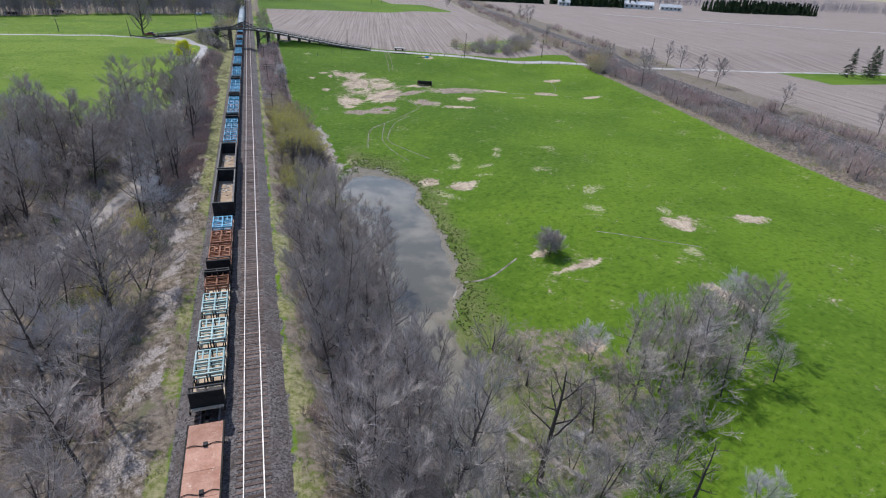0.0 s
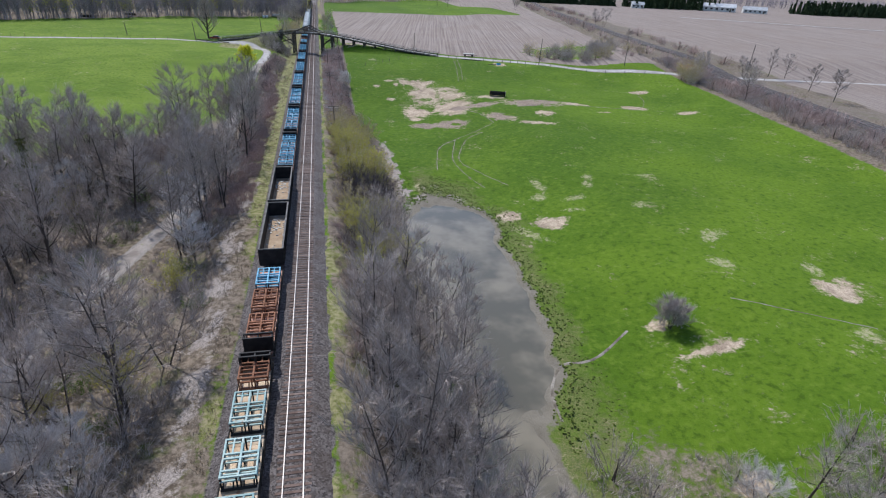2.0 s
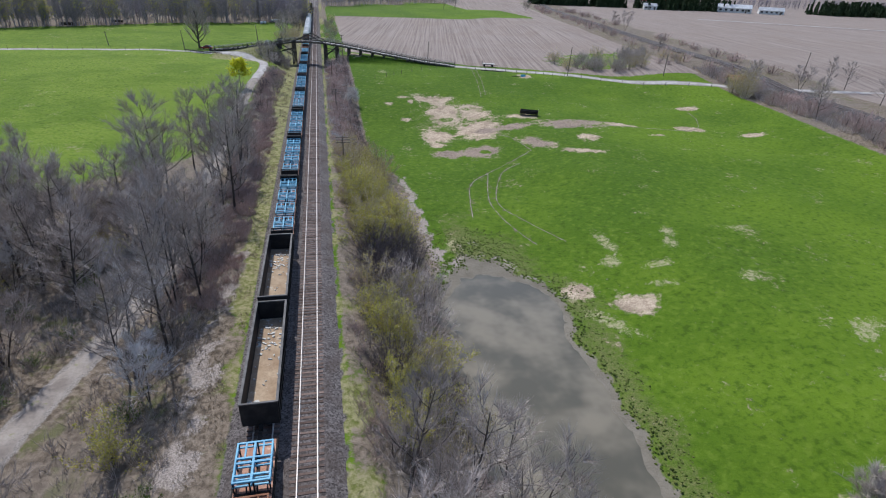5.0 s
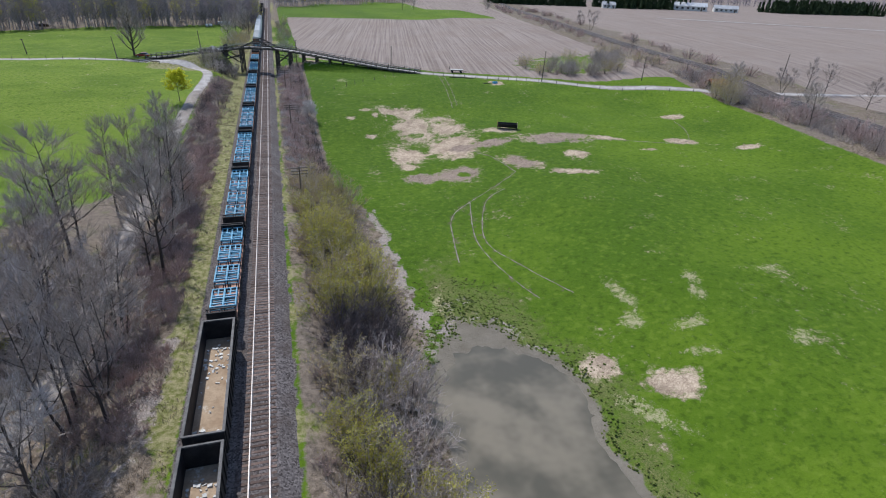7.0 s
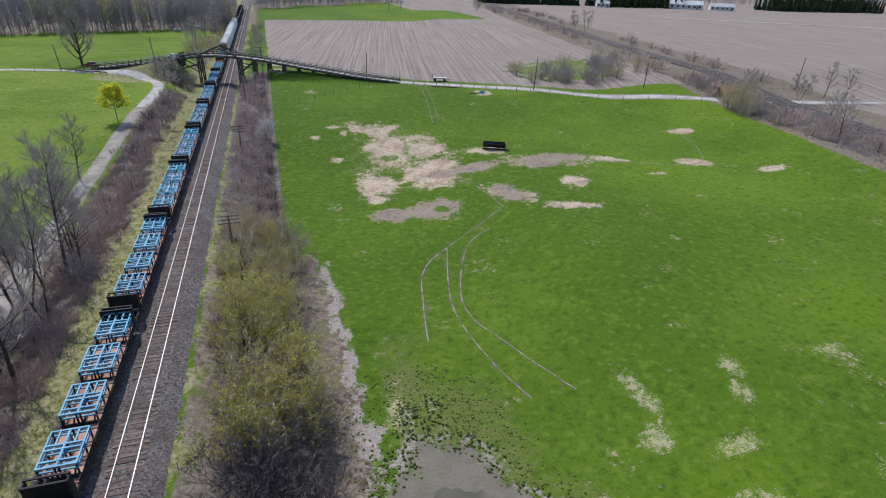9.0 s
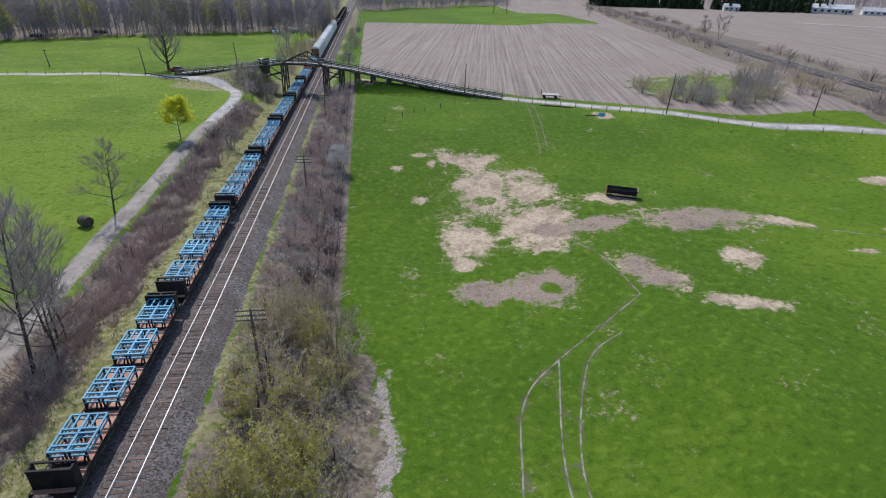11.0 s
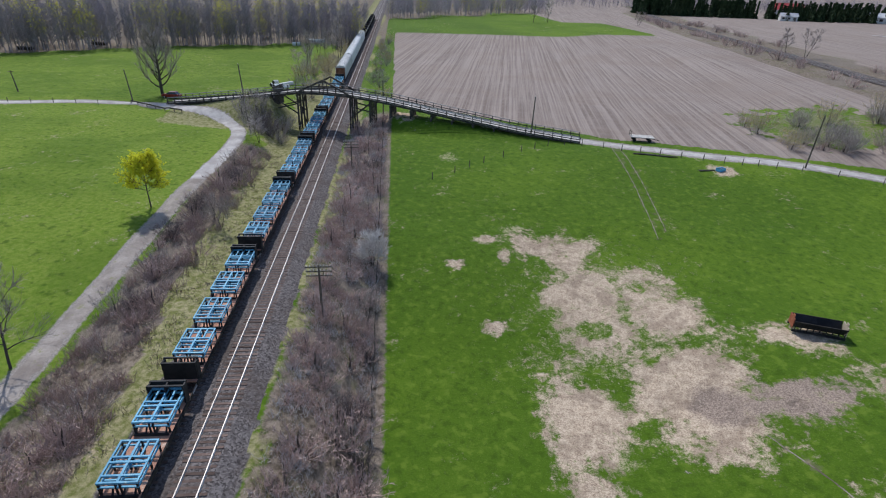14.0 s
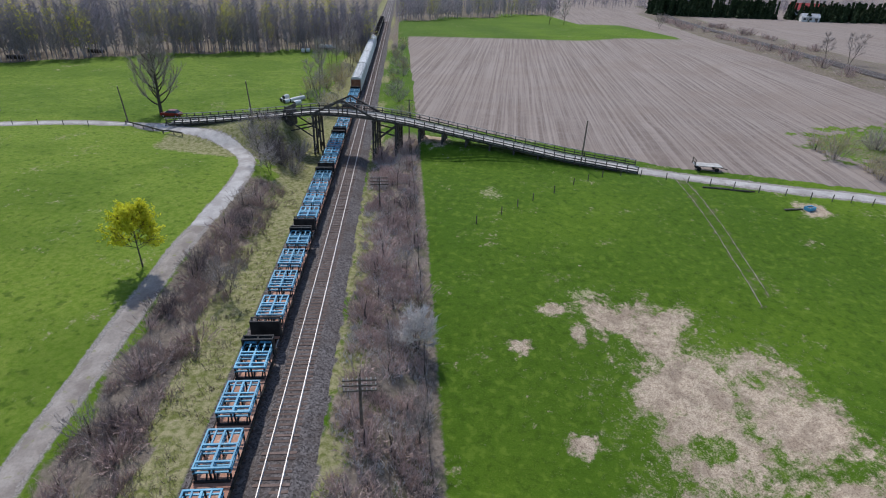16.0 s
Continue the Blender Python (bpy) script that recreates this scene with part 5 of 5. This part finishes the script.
def gondola(length):
    car = thing("gondola_wagon", "empty black open wagon with a dusty tan floor", "railway wagon", "wagons of the freight train")
    half, top, low = length / 2, 3.0, 0.85
    g = Geo()
    for s in (-1, 1):
        g.box(s * 1.34, 0, (top + low) / 2, 0.08, length, top - low)
        g.box(0, s * (half - 0.04), (top + low) / 2, 2.6, 0.08, top - low)
        for k in range(13):
            g.box(s * 1.42, -half + 0.3 + (length - 0.6) * k / 12, (top + low) / 2, 0.1, 0.16, top - low - 0.1)
    g.box(0, 0, low - 0.15, 1.0, length - 2, 0.4)
    part("body", g, BLACK, car)
    g = Geo()
    for s in (-1, 1):
        g.box(s * 1.36, 0, top + 0.05, 0.2, length + 0.1, 0.1)
        g.box(0, s * (half - 0.02), top + 0.05, 2.52, 0.16, 0.1)
    part("top_rim", g, surface("worn_grey_rim", (0.12, 0.115, 0.11), (0.22, 0.21, 0.2), 1, 9, 0.7), car, "worn grey top rim")
    g = Geo()
    g.box(0, 0, low + 0.12, 2.58, length - 0.2, 0.2)
    part("wagon_floor", g, SANDY, car, "dusty tan floor with rubble")
    r = random.Random(9)
    g = Geo()
    for _ in range(90):
        y = r.choice((r.gauss(-half + 1.2, 0.7), r.gauss(half - 3.5, 1.2), r.uniform(-half + 0.5, half - 0.5)))
        g.box(r.uniform(-1.1, 1.1), min(max(y, -half + 0.4), half - 0.4), low + 0.25, r.uniform(0.06, 0.3), r.uniform(0.06, 0.35), 0.1, Euler((r.uniform(-0.3, 0.3), 0.2, r.uniform(0, 3))).to_matrix())
    tagged(part("rubble", g, WHITE_CAR, car, "pale scraps and rubble"), kind="stuff")
    for s in (-1, 1):
        f, ws = wheelset_bogie(s * (half - 2.2))
        bogie = part("bogie", f, UNDER, car)
        for w in ws:
            part("wheel", w, UNDER, bogie)
        c = Geo()
        c.box(0, s * (half + 0.25), 0.82, 0.28, 0.6, 0.24)
        part("coupler", c, UNDER, car)
    return car


gon = gondola(14.3)
gon.matrix_basis = pose(TRAIN_X, 83.0, 0)
copy_thing(gon, pose(TRAIN_X, 98.2, 0))
blue_car = flatcar(CAR, DECK, True, True, "flat wagon with a rust-orange deck under blue load racks")
for c in range(9):
    y = 106.4 + 22.8 * c + CAR / 2
    if c:
        copy_thing(blue_car, pose(TRAIN_X, y, 0))
    else:
        blue_car.matrix_basis = pose(TRAIN_X, y, 0)
    for k in range(4):
        put_rack("rust" if (c, k) == (7, 3) else "blue", y - CAR / 2 + 4.4 + k * 5.05)


def covered_wagon(length):
    """A tall closed wagon with an arched pale roof and dark ends."""
    car = thing("covered_wagon", "tall closed wagon with a dirty white arched roof", "railway wagon", "wagons of the freight train")
    half = length / 2
    arch = [(-1.42, 1.0), (-1.42, 3.9), (-1.25, 4.35), (-0.8, 4.62), (0, 4.72), (0.8, 4.62), (1.25, 4.35), (1.42, 3.9), (1.42, 1.0)]
    g = Geo()
    n = len(arch)
    for k in range(16):                        # a ribbed skin: each seam stands a little proud
        y = -half + length * k / 15
        for dy, grow in ((-0.09, 1.0), (-0.06, 1.025), (0.06, 1.025), (0.09, 1.0)):
            g.v += [(x * grow, min(max(y + dy, -half), half), 1.0 + (z - 1.0) * grow) for x, z in arch]
    g.f = [(j * n + i, j * n + i + 1, (j + 1) * n + i + 1, (j + 1) * n + i) for j in range(63) for i in range(n - 1)] + [tuple(range(n)), tuple(range(64 * n - 1, 63 * n - 1, -1))]
    part("shell", g, WHITE_CAR, car)
    for s in (-1, 1):
        e = Geo()
        e.box(0, s * (half + 0.06), 2.6, 2.6, 0.1, 3.0)
        e.box(-0.66, s * (half + 0.13), 2.6, 0.1, 0.08, 3.1)
        e.box(0.66, s * (half + 0.13), 2.6, 0.1, 0.08, 3.1)
        part("end_door", e, RUSTY, car, "dark rusty end door")
        f, ws = wheelset_bogie(s * (half - 2.4))
        bogie = part("bogie", f, UNDER, car)
        for w in ws:
            part("wheel", w, UNDER, bogie)
    e = Geo()
    e.box(0, 0, 0.85, 1.6, length - 1, 0.4)
    part("underframe", e, UNDER, car)
    return car


cov = covered_wagon(27.0)
for c in range(4):
    m = pose(TRAIN_X, 326.5 + 28.2 * c, 0)
    if c:
        copy_thing(cov, m)
    else:
        cov.matrix_basis = m
for c in range(9):
    copy_thing(gon, pose(TRAIN_X, 433.0 + 15.2 * c, 0))

# ---- poles and fences ----
def plain_pole(x, y, top, lean=0.0, arm=False, label="slim weathered wooden utility pole"):
    z = land_z(x, y)
    ob = thing("utility_pole", label, "pole", "utility poles", pose(x, y, z, 0, lean, 0))
    h = top - z
    g = Geo()
    g.tube([Vector((0, 0, -0.4)), Vector((0.02, 0, h * 0.5)), Vector((0, 0, h))], [0.16, 0.13, 0.1], 8)
    part("shaft", g, POST_WOOD, ob)
    g = Geo()
    g.tube([Vector((0, 0, h)), Vector((0, 0, h + 0.18))], [0.05, 0.04], 6)
    if arm:
        g.beam((-0.7, 0, h - 0.15), (0.7, 0, h - 0.15), 0.1, 0.12)
    part("pole_top", g, WHITE_CAR if not arm else POST_WOOD, ob)
    return ob


for x, y, top, lean, arm in ((40.6, 246.8, 9.6, 1, False), (89.0, 231.2, 10.4, 2, False), (122, 223, 9.6, 1, False), (171.7, 213.8, 12.0, 2, False), (-19.6, 263.5, 12.0, -3, False), (10.6, 262.5, 9.4, 0, True), (-47, 272, 9.0, -4, False), (-74, 276, 7.5, -4, True), (-14.8, 330, 10, 0, True)):
    plain_pole(x, y, top, lean, arm)


def telegraph_pole(x, y, top):
    z = land_z(x, y)
    h = top - z
    ob = thing("telegraph_pole", "old brown telegraph pole with three crossarms", "pole", "telegraph poles", pose(x, y, z, 0, 0, 2))
    g = Geo()
    g.tube([Vector((0, 0, -0.4)), Vector((0, 0, h))], [0.15, 0.1], 8)
    part("shaft", g, POST_WOOD, ob)
    for k in range(3):
        g = Geo()
        g.box(0, -0.12, h - 0.15 - 0.5 * k, 2.6, 0.1, 0.12)
        arm = part("crossarm", g, POST_WOOD, ob)
        for i in range(8):
            w = Geo()
            x0 = -1.2 + 2.4 * i / 7
            w.tube([Vector((x0, -0.12, h - 0.1 - 0.5 * k)), Vector((x0, -0.12, h + 0.06 - 0.5 * k))], [0.045, 0.035], 6)
            part("insulator", w, WHITE_CAR, arm)
    return ob


for y, top in ((145.6, 3.8), (188.8, 4.1), (232.0, 4.6)):
    telegraph_pole(5.8, y, top)

pfence = thing("wire_fence", "old wire fence with grey wooden posts along the pasture", "fence")
tops = []
for k in range(40):
    y = 148 + 2.9 * k
    x = 11.5 - 0.006 * (y - 148) + 0.06 * math.sin(k * 2.1)
    z = land_z(x, y)
    g = Geo()
    g.tube([Vector((x, y, z - 0.3)), Vector((x + 0.03 * math.sin(k * 5), y, z + 1.15))], [0.07, 0.055], 6)
    part("post", g, POST_WOOD, pfence)
    tops.append(Vector((x, y, z)))
for up in (0.35, 0.7, 1.05):
    g = Geo()
    g.tube([p + Vector((0, 0, up)) for p in tops], [0.012] * len(tops), 3)
    part("wire", g, UNDER, pfence)

yard = thing("post_row", "row of short dark wooden fence posts in the pasture", "fence")
spots = [(19.4, 225), (23.4, 227.8), (26.2, 230.2), (29, 232.4), (33, 235.2), (37, 238.4), (40, 240.2), (43, 242), (46.5, 242.6), (50, 242.6)]
for p, q in zip(LANE_EAST[4:52:2], LANE_EAST[6:54:2]):
    spots.append((p[0] - 0.8, p[1] - 3.0))
for n, (x, y) in enumerate(spots):
    z = land_z(x, y)
    g = Geo()
    g.tube([Vector((x, y, z - 0.3)), Vector((x + 0.05 * math.sin(n * 3), y, z + 1.2))], [0.085, 0.07], 6)
    part("post", g, POST_WOOD, yard)

guard = thing("guard_rail", "low weathered timber guard rail beside the farm road", "fence")
line = bend([(-46.5, 270.0), (-42, 267.2), (-37, 264), (-32.5, 261.5)], 4)
for a, b in zip(line, line[1:]):
    g = Geo()
    za, zb = land_z(*a), land_z(*b)
    g.beam((*a, za + 0.62), (*b, zb + 0.62), 0.12, 0.28)
    part("guard_beam", g, POST_WOOD, guard)
for a in line[::2]:
    g = Geo()
    g.tube([Vector((*a, land_z(*a) - 0.3)), Vector((*a, land_z(*a) + 0.75))], [0.1, 0.09], 6)
    part("post", g, POST_WOOD, guard)
wfence = thing("wire_fence", "thin wooden posts along the lane by the green field", "fence")
for k in range(22):
    x = -52 - 4.5 * k
    y = 266.8 + 0.06 * (x + 50)
    g = Geo()
    g.tube([Vector((x, y, land_z(x, y) - 0.3)), Vector((x, y, land_z(x, y) + 1.1))], [0.07, 0.06], 5)
    part("post", g, POST_WOOD, wfence)


# ---- loose things in the fields ----
RED_PAINT = surface("red_car_paint", (0.26, 0.018, 0.014), (0.36, 0.03, 0.02), 1, 6, 0.3, 0, 0.5, 0)
GLASS = nodes_of("dark_window_glass", 0.08, 0, 0.6)[0]
GLASS.node_tree.nodes["Principled BSDF"].inputs["Base Color"].default_value = (0.02, 0.025, 0.03, 1)
car = thing("red_car", "small red car parked beside the tree at the lane", "car", at=pose(-40.2, 277.2, land_z(-40.2, 277.2), 0, 0, 82))
g = Geo()
side = [(-2.1, 0.35), (-2.15, 0.75), (-1.9, 0.95), (-1.0, 1.0), (1.1, 1.0), (2.0, 0.85), (2.1, 0.4)]
g.add([(s * 0.86, y, z) for s in (-1, 1) for y, z in side], [tuple(range(6, -1, -1)), tuple(range(7, 14))] + [(k, (k + 1) % 7, 7 + (k + 1) % 7, 7 + k) for k in range(7)])
part("body", g, RED_PAINT, car)
g = Geo()
roof = [(-1.75, 0.98), (-1.25, 1.45), (0.25, 1.48), (1.0, 1.0)]
g.add([(s * (0.78 if z < 1.2 else 0.66), y, z) for s in (-1, 1) for y, z in roof], [(3, 2, 1, 0), (4, 5, 6, 7)] + [(k, (k + 1) % 4, 4 + (k + 1) % 4, 4 + k) for k in range(4)])
cab = part("cabin", g, GLASS, car, "dark glazed cabin")
g = Geo()
g.box(0, -0.5, 1.48, 1.34, 1.5, 0.05)
part("roof_panel", g, RED_PAINT, cab)
for s in (-1, 1):
    for y in (-1.35, 1.35):
        g = Geo()
        g.tube([Vector((s * 0.72, y, 0.32)), Vector((s * 0.9, y, 0.32))], [0.32, 0.32], 14)
        wheel = part("wheel", g, BLACK, car)
        g = Geo()
        g.tube([Vector((s * 0.895, y, 0.32)), Vector((s * 0.915, y, 0.32))], [0.19, 0.17], 10)
        part("rim", g, RAIL, wheel)

feeder = thing("hay_feeder", "long black slatted cattle hay feeder on skids", "feeder", at=pose(57.8, 184.4, land_z(57.8, 184.4) + 0.05, 0, 0, -22))
for s in (-1, 1):
    g = Geo()
    g.add([(-2.4, s * 0.35, 0.35), (2.4, s * 0.35, 0.35), (2.4, s * 0.85, 1.15), (-2.4, s * 0.85, 1.15), (-2.4, s * 0.43, 0.35), (2.4, s * 0.43, 0.35), (2.4, s * 0.93, 1.15), (-2.4, s * 0.93, 1.15)],
          [(0, 1, 2, 3), (7, 6, 5, 4), (0, 4, 5, 1), (1, 5, 6, 2), (2, 6, 7, 3), (3, 7, 4, 0)])
    part("side_panel", g, BLACK, feeder)
    g = Geo()
    g.box(0, s * 0.8, 0.08, 5.0, 0.16, 0.2)
    part("skid", g, BLACK, feeder)
    for k in range(9):
        g = Geo()
        g.beam((-2.3 + 4.6 * k / 8, s * 0.9, 0.1), (-2.3 + 4.6 * k / 8, s * 0.95, 1.2), 0.07, 0.07)
        part("slat", g, BLACK, feeder)
    g = Geo()
    g.box(0, s * 0.92, 1.2, 4.9, 0.1, 0.1)
    part("top_bar", g, UNDER, feeder)
g = Geo()
g.box(0, 0, 0.4, 4.7, 0.8, 0.1)
part("trough_floor", g, UNDER, feeder)
for x, m_, tint in ((-2.48, surface("faded_red_board", (0.26, 0.075, 0.04), (0.36, 0.13, 0.07), 2, 12, 0.8), "faded red end board"), (2.48, STRAW, "bare wooden end board")):
    g = Geo()
    g.box(x, 0, 0.85, 0.08, 1.5, 1.1)
    g.box(x, -0.2, 1.5, 0.08, 0.5, 0.4)
    part("end_board", g, m_, feeder, tint)

wagon = thing("hay_wagon", "pale flat farm wagon standing beside the lane", "wagon", at=pose(63.5, 246.0, land_z(63.5, 246.0), 0, 0, -12))
BLEACHED = surface("pale_bleached_boards", (0.45, 0.43, 0.4), (0.62, 0.6, 0.56), 1, 9, 0.9)
for k in range(7):
    g = Geo()
    g.box(0, -0.95 + 0.317 * k, 0.95, 4.6, 0.29, 0.08)
    part("bed_plank", g, BLEACHED, wagon, "pale bleached board")
g = Geo()
for y in (-0.9, 0.9):
    g.beam((-2.35, y, 0.9), (-2.35, y, 2.0), 0.1, 0.1, (0, 1, 0))
for z in (1.4, 1.95):
    g.box(-2.35, 0, z, 0.06, 1.9, 0.14)
part("headboard", g, POST_WOOD, wagon)
g = Geo()
g.box(0, 0, 0.75, 4.0, 0.3, 0.3)
g.beam((2.0, 0, 0.6), (3.6, 0, 0.3), 0.1, 0.1)
part("drawbar", g, UNDER, wagon)
for x in (-1.5, 1.5):
    for s in (-1, 1):
        g = Geo()
        g.tube([Vector((x, s * 0.75, 0.36)), Vector((x, s * 0.95, 0.36))], [0.36, 0.36], 12)
        part("wheel", g, BLACK, wagon)

tr = thing("water_trough", "small light-blue water trough on trampled ground", "trough", at=pose(71.5, 229.3, land_z(71.5, 229.3), 0, 0, 15))
TROUGH_BLUE = surface("light_blue_plastic", (0.10, 0.36, 0.58), (0.16, 0.46, 0.68), 2, 9, 0.5)
g = Geo()
for s in (-1, 1):
    g.box(0, s * 0.42, 0.3, 1.5, 0.07, 0.55)
    g.box(s * 0.72, 0, 0.3, 0.07, 0.78, 0.55)
g.box(0, 0, 0.08, 1.4, 0.78, 0.06)
part("basin", g, TROUGH_BLUE, tr)
g = Geo()
g.box(0, 0, 0.4, 1.36, 0.76, 0.02)
part("water", g, wm, tr)
g = Geo()
g.box(0, 0, 0.12, 3.0, 0.3, 0.16, None)
bd = lone("old_board", g, POST_WOOD, "grey old board lying beside the trough", "board")
bd.matrix_basis = pose(69.0, 229.4, land_z(69.0, 229.4), 0, 0, 4)
for n, (x, y, ln, turn) in enumerate(((61, 236.8, 5.2, -14), (64.5, 236.0, 4.0, -10))):
    g = Geo()
    g.tube([Vector((-ln / 2, 0, 0.12)), Vector((0, 0.05, 0.15)), Vector((ln / 2, 0, 0.12))], [0.14, 0.16, 0.1], 7)
    lone("fallen_log", g, POST_WOOD, "grey fallen log lying in the pasture by the lane", "log").matrix_basis = pose(x, y, land_z(x, y), 0, 0, turn)

WRAP = surface("white_bale_wrap", (0.66, 0.66, 0.64), (0.8, 0.8, 0.78), 2, 9, 0.45, 0, 0.4, 0.15)
HAY = surface("weathered_dark_hay", (0.06, 0.05, 0.04), (0.14, 0.12, 0.09), 3, 20, 0.95)


def bale(x, y, turn, length, rad, mat, label, up=0.0):
    ob = thing("hay_bale", label, "bale", "bales", pose(x, y, land_z(x, y) + rad * 0.95 + up, 0, 0, turn))
    g = Geo()
    n = max(2, int(length / 1.2))
    pts = [Vector((0, -length / 2 + length * k / n, 0)) for k in range(n + 1)]
    g.tube(pts, [rad * (0.93 if k in (0, n) else 1) for k in range(n + 1)], 16)
    part("wrap" if mat is WRAP else "hay", g, mat, ob)
    for s in (-1, 1):
        g = Geo()
        g.tube([Vector((0, s * length / 2, 0)), Vector((0, s * (length / 2 + 0.04), 0))], [rad * 0.9, rad * 0.8], 16)
        part("bale_end", g, HAY, ob, "dark hay end")
    return ob


for x, y, turn, ln, up in ((-20.0, 295, -35, 1.5, 0), (-18.9, 293.4, -35, 1.5, 0), (-16.8, 296.2, -35, 5.0, 0), (-19.2, 294.6, -35, 1.5, 0.8), (-16.2, 292.4, -35, 2.2, 0)):
    bale(x, y, turn, ln, 0.52, WRAP, "round bale wrapped in white plastic", up)
for x, y, ln in ((-28.8, 383, 1.4), (-27.0, 383.4, 1.4), (-21.5, 398, 7.0)):
    bale(x, y, 90, ln, 0.75, WRAP, "white-wrapped bale at the far side of the field")
bale(-23.0, 177.5, 60, 1.5, 0.75, HAY, "dark weathered round bale beside the farm road")
for x, y in ((-112, 345), (-96, 362)):
    bale(x, y, 80, 5.5, 0.6, HAY, "dark row of bales at the wood's edge")


# ---- buildings far off ----
def building(name, x, y, turn, w, d, h, rise, wall_mat, roof_mat, label, windows):
    ob = thing(name, label, "building", at=pose(x, y, land_z(x, y), 0, 0, turn))
    g = Geo()
    g.add([(a * w / 2, b * d / 2, z) for z in (-0.5, h) for a, b in ((-1, -1), (1, -1), (1, 1), (-1, 1))] + [(-w / 2, 0, h + rise), (w / 2, 0, h + rise)],
          [(0, 1, 5, 4), (2, 3, 7, 6), (1, 2, 6, 9, 5), (3, 0, 4, 8, 7)])
    part("wall", g, wall_mat, ob)
    g = Geo()
    for s in (-1, 1):
        g.add([(-w / 2 - 0.5, s * (d / 2 + 0.6), h - 0.3), (w / 2 + 0.5, s * (d / 2 + 0.6), h - 0.3), (w / 2 + 0.5, 0, h + rise + 0.05), (-w / 2 - 0.5, 0, h + rise + 0.05),
               (-w / 2 - 0.5, s * (d / 2 + 0.6), h - 0.1), (w / 2 + 0.5, s * (d / 2 + 0.6), h - 0.1), (w / 2 + 0.5, 0, h + rise + 0.25), (-w / 2 - 0.5, 0, h + rise + 0.25)],
              [(0, 1, 2, 3), (7, 6, 5, 4), (0, 4, 5, 1), (1, 5, 6, 2), (2, 6, 7, 3), (3, 7, 4, 0)])
    part("roof", g, roof_mat, ob)
    for k in range(windows):
        g = Geo()
        g.box(-w / 2 + w * (k + 0.5) / windows, -d / 2 - 0.02, h * 0.55, w / windows * 0.45, 0.08, h * 0.42)
        part("window", g, GLASS, ob)
    g = Geo()
    g.box(w * 0.36, -d / 2 - 0.05, h * 0.35, 1.6, 0.1, h * 0.75)
    part("door", g, POST_WOOD, ob)
    return ob


ROOF_GREY = surface("pale_sheet_roof", (0.5, 0.5, 0.5), (0.66, 0.66, 0.66), 0.3, 3, 0.5, 0.2, 0.4, 0)
ROOF_RED = surface("red_sheet_roof", (0.42, 0.05, 0.05), (0.55, 0.09, 0.08), 0.3, 3, 0.6, 0, 0.3, 0)
building("barn", 478, 655, -30, 42, 14, 5, 3.5, WHITE_CAR, ROOF_GREY, "long white barn beyond the stubble fields", 7)
building("barn", 520, 640, -30, 26, 12, 4, 3, WHITE_CAR, ROOF_GREY, "low pale shed beside the long barn", 5)
building("house", 428, 742, -25, 30, 14, 6, 6, WHITE_CAR, ROOF_RED, "white farmhouse with a red roof among conifers", 6)
building("barn", 372, 655, -20, 14, 8, 4, 2.5, WHITE_CAR, ROOF_GREY, "small white shed beside the conifers", 3)
building("shed", 141.5, 210, -10, 5.0, 3, 1.9, 0.9, DARK_WOOD, RUSTY, "small dark red-brown shed by the railway crossing", 1)

# ---- sleepers, last ----
SL = Geo()
SL.box(0, 0, -0.235, 2.5, 0.23, 0.14, None, 0.02)
sl_mesh = SL.mesh("sleeper", SLEEPER)
bed = bpy.data.objects["ballast"]
r = random.Random(77)
rest = Geo()
k, y = 0, 20.0
while y < 560:
    turn = r.uniform(-1.2, 1.2)
    lift = r.uniform(-0.012, 0.03)
    if k < 300:
        s = new("sleeper", sl_mesh)
        s.parent = bed
        s.matrix_basis = pose(r.uniform(-0.06, 0.06), y, lift, 0, 0, turn)
    else:
        rest.box(r.uniform(-0.06, 0.06), y, -0.235 + lift, 2.5, 0.23, 0.14)
    k, y = k + 1, y + 0.56
y = 20.0
while y < 480:
    rest.box(TRAIN_X, y, -0.235, 2.5, 0.23, 0.14)
    y += 0.56
tagged(part("sleepers_beyond", rest, SLEEPER, bed), kind="stuff")
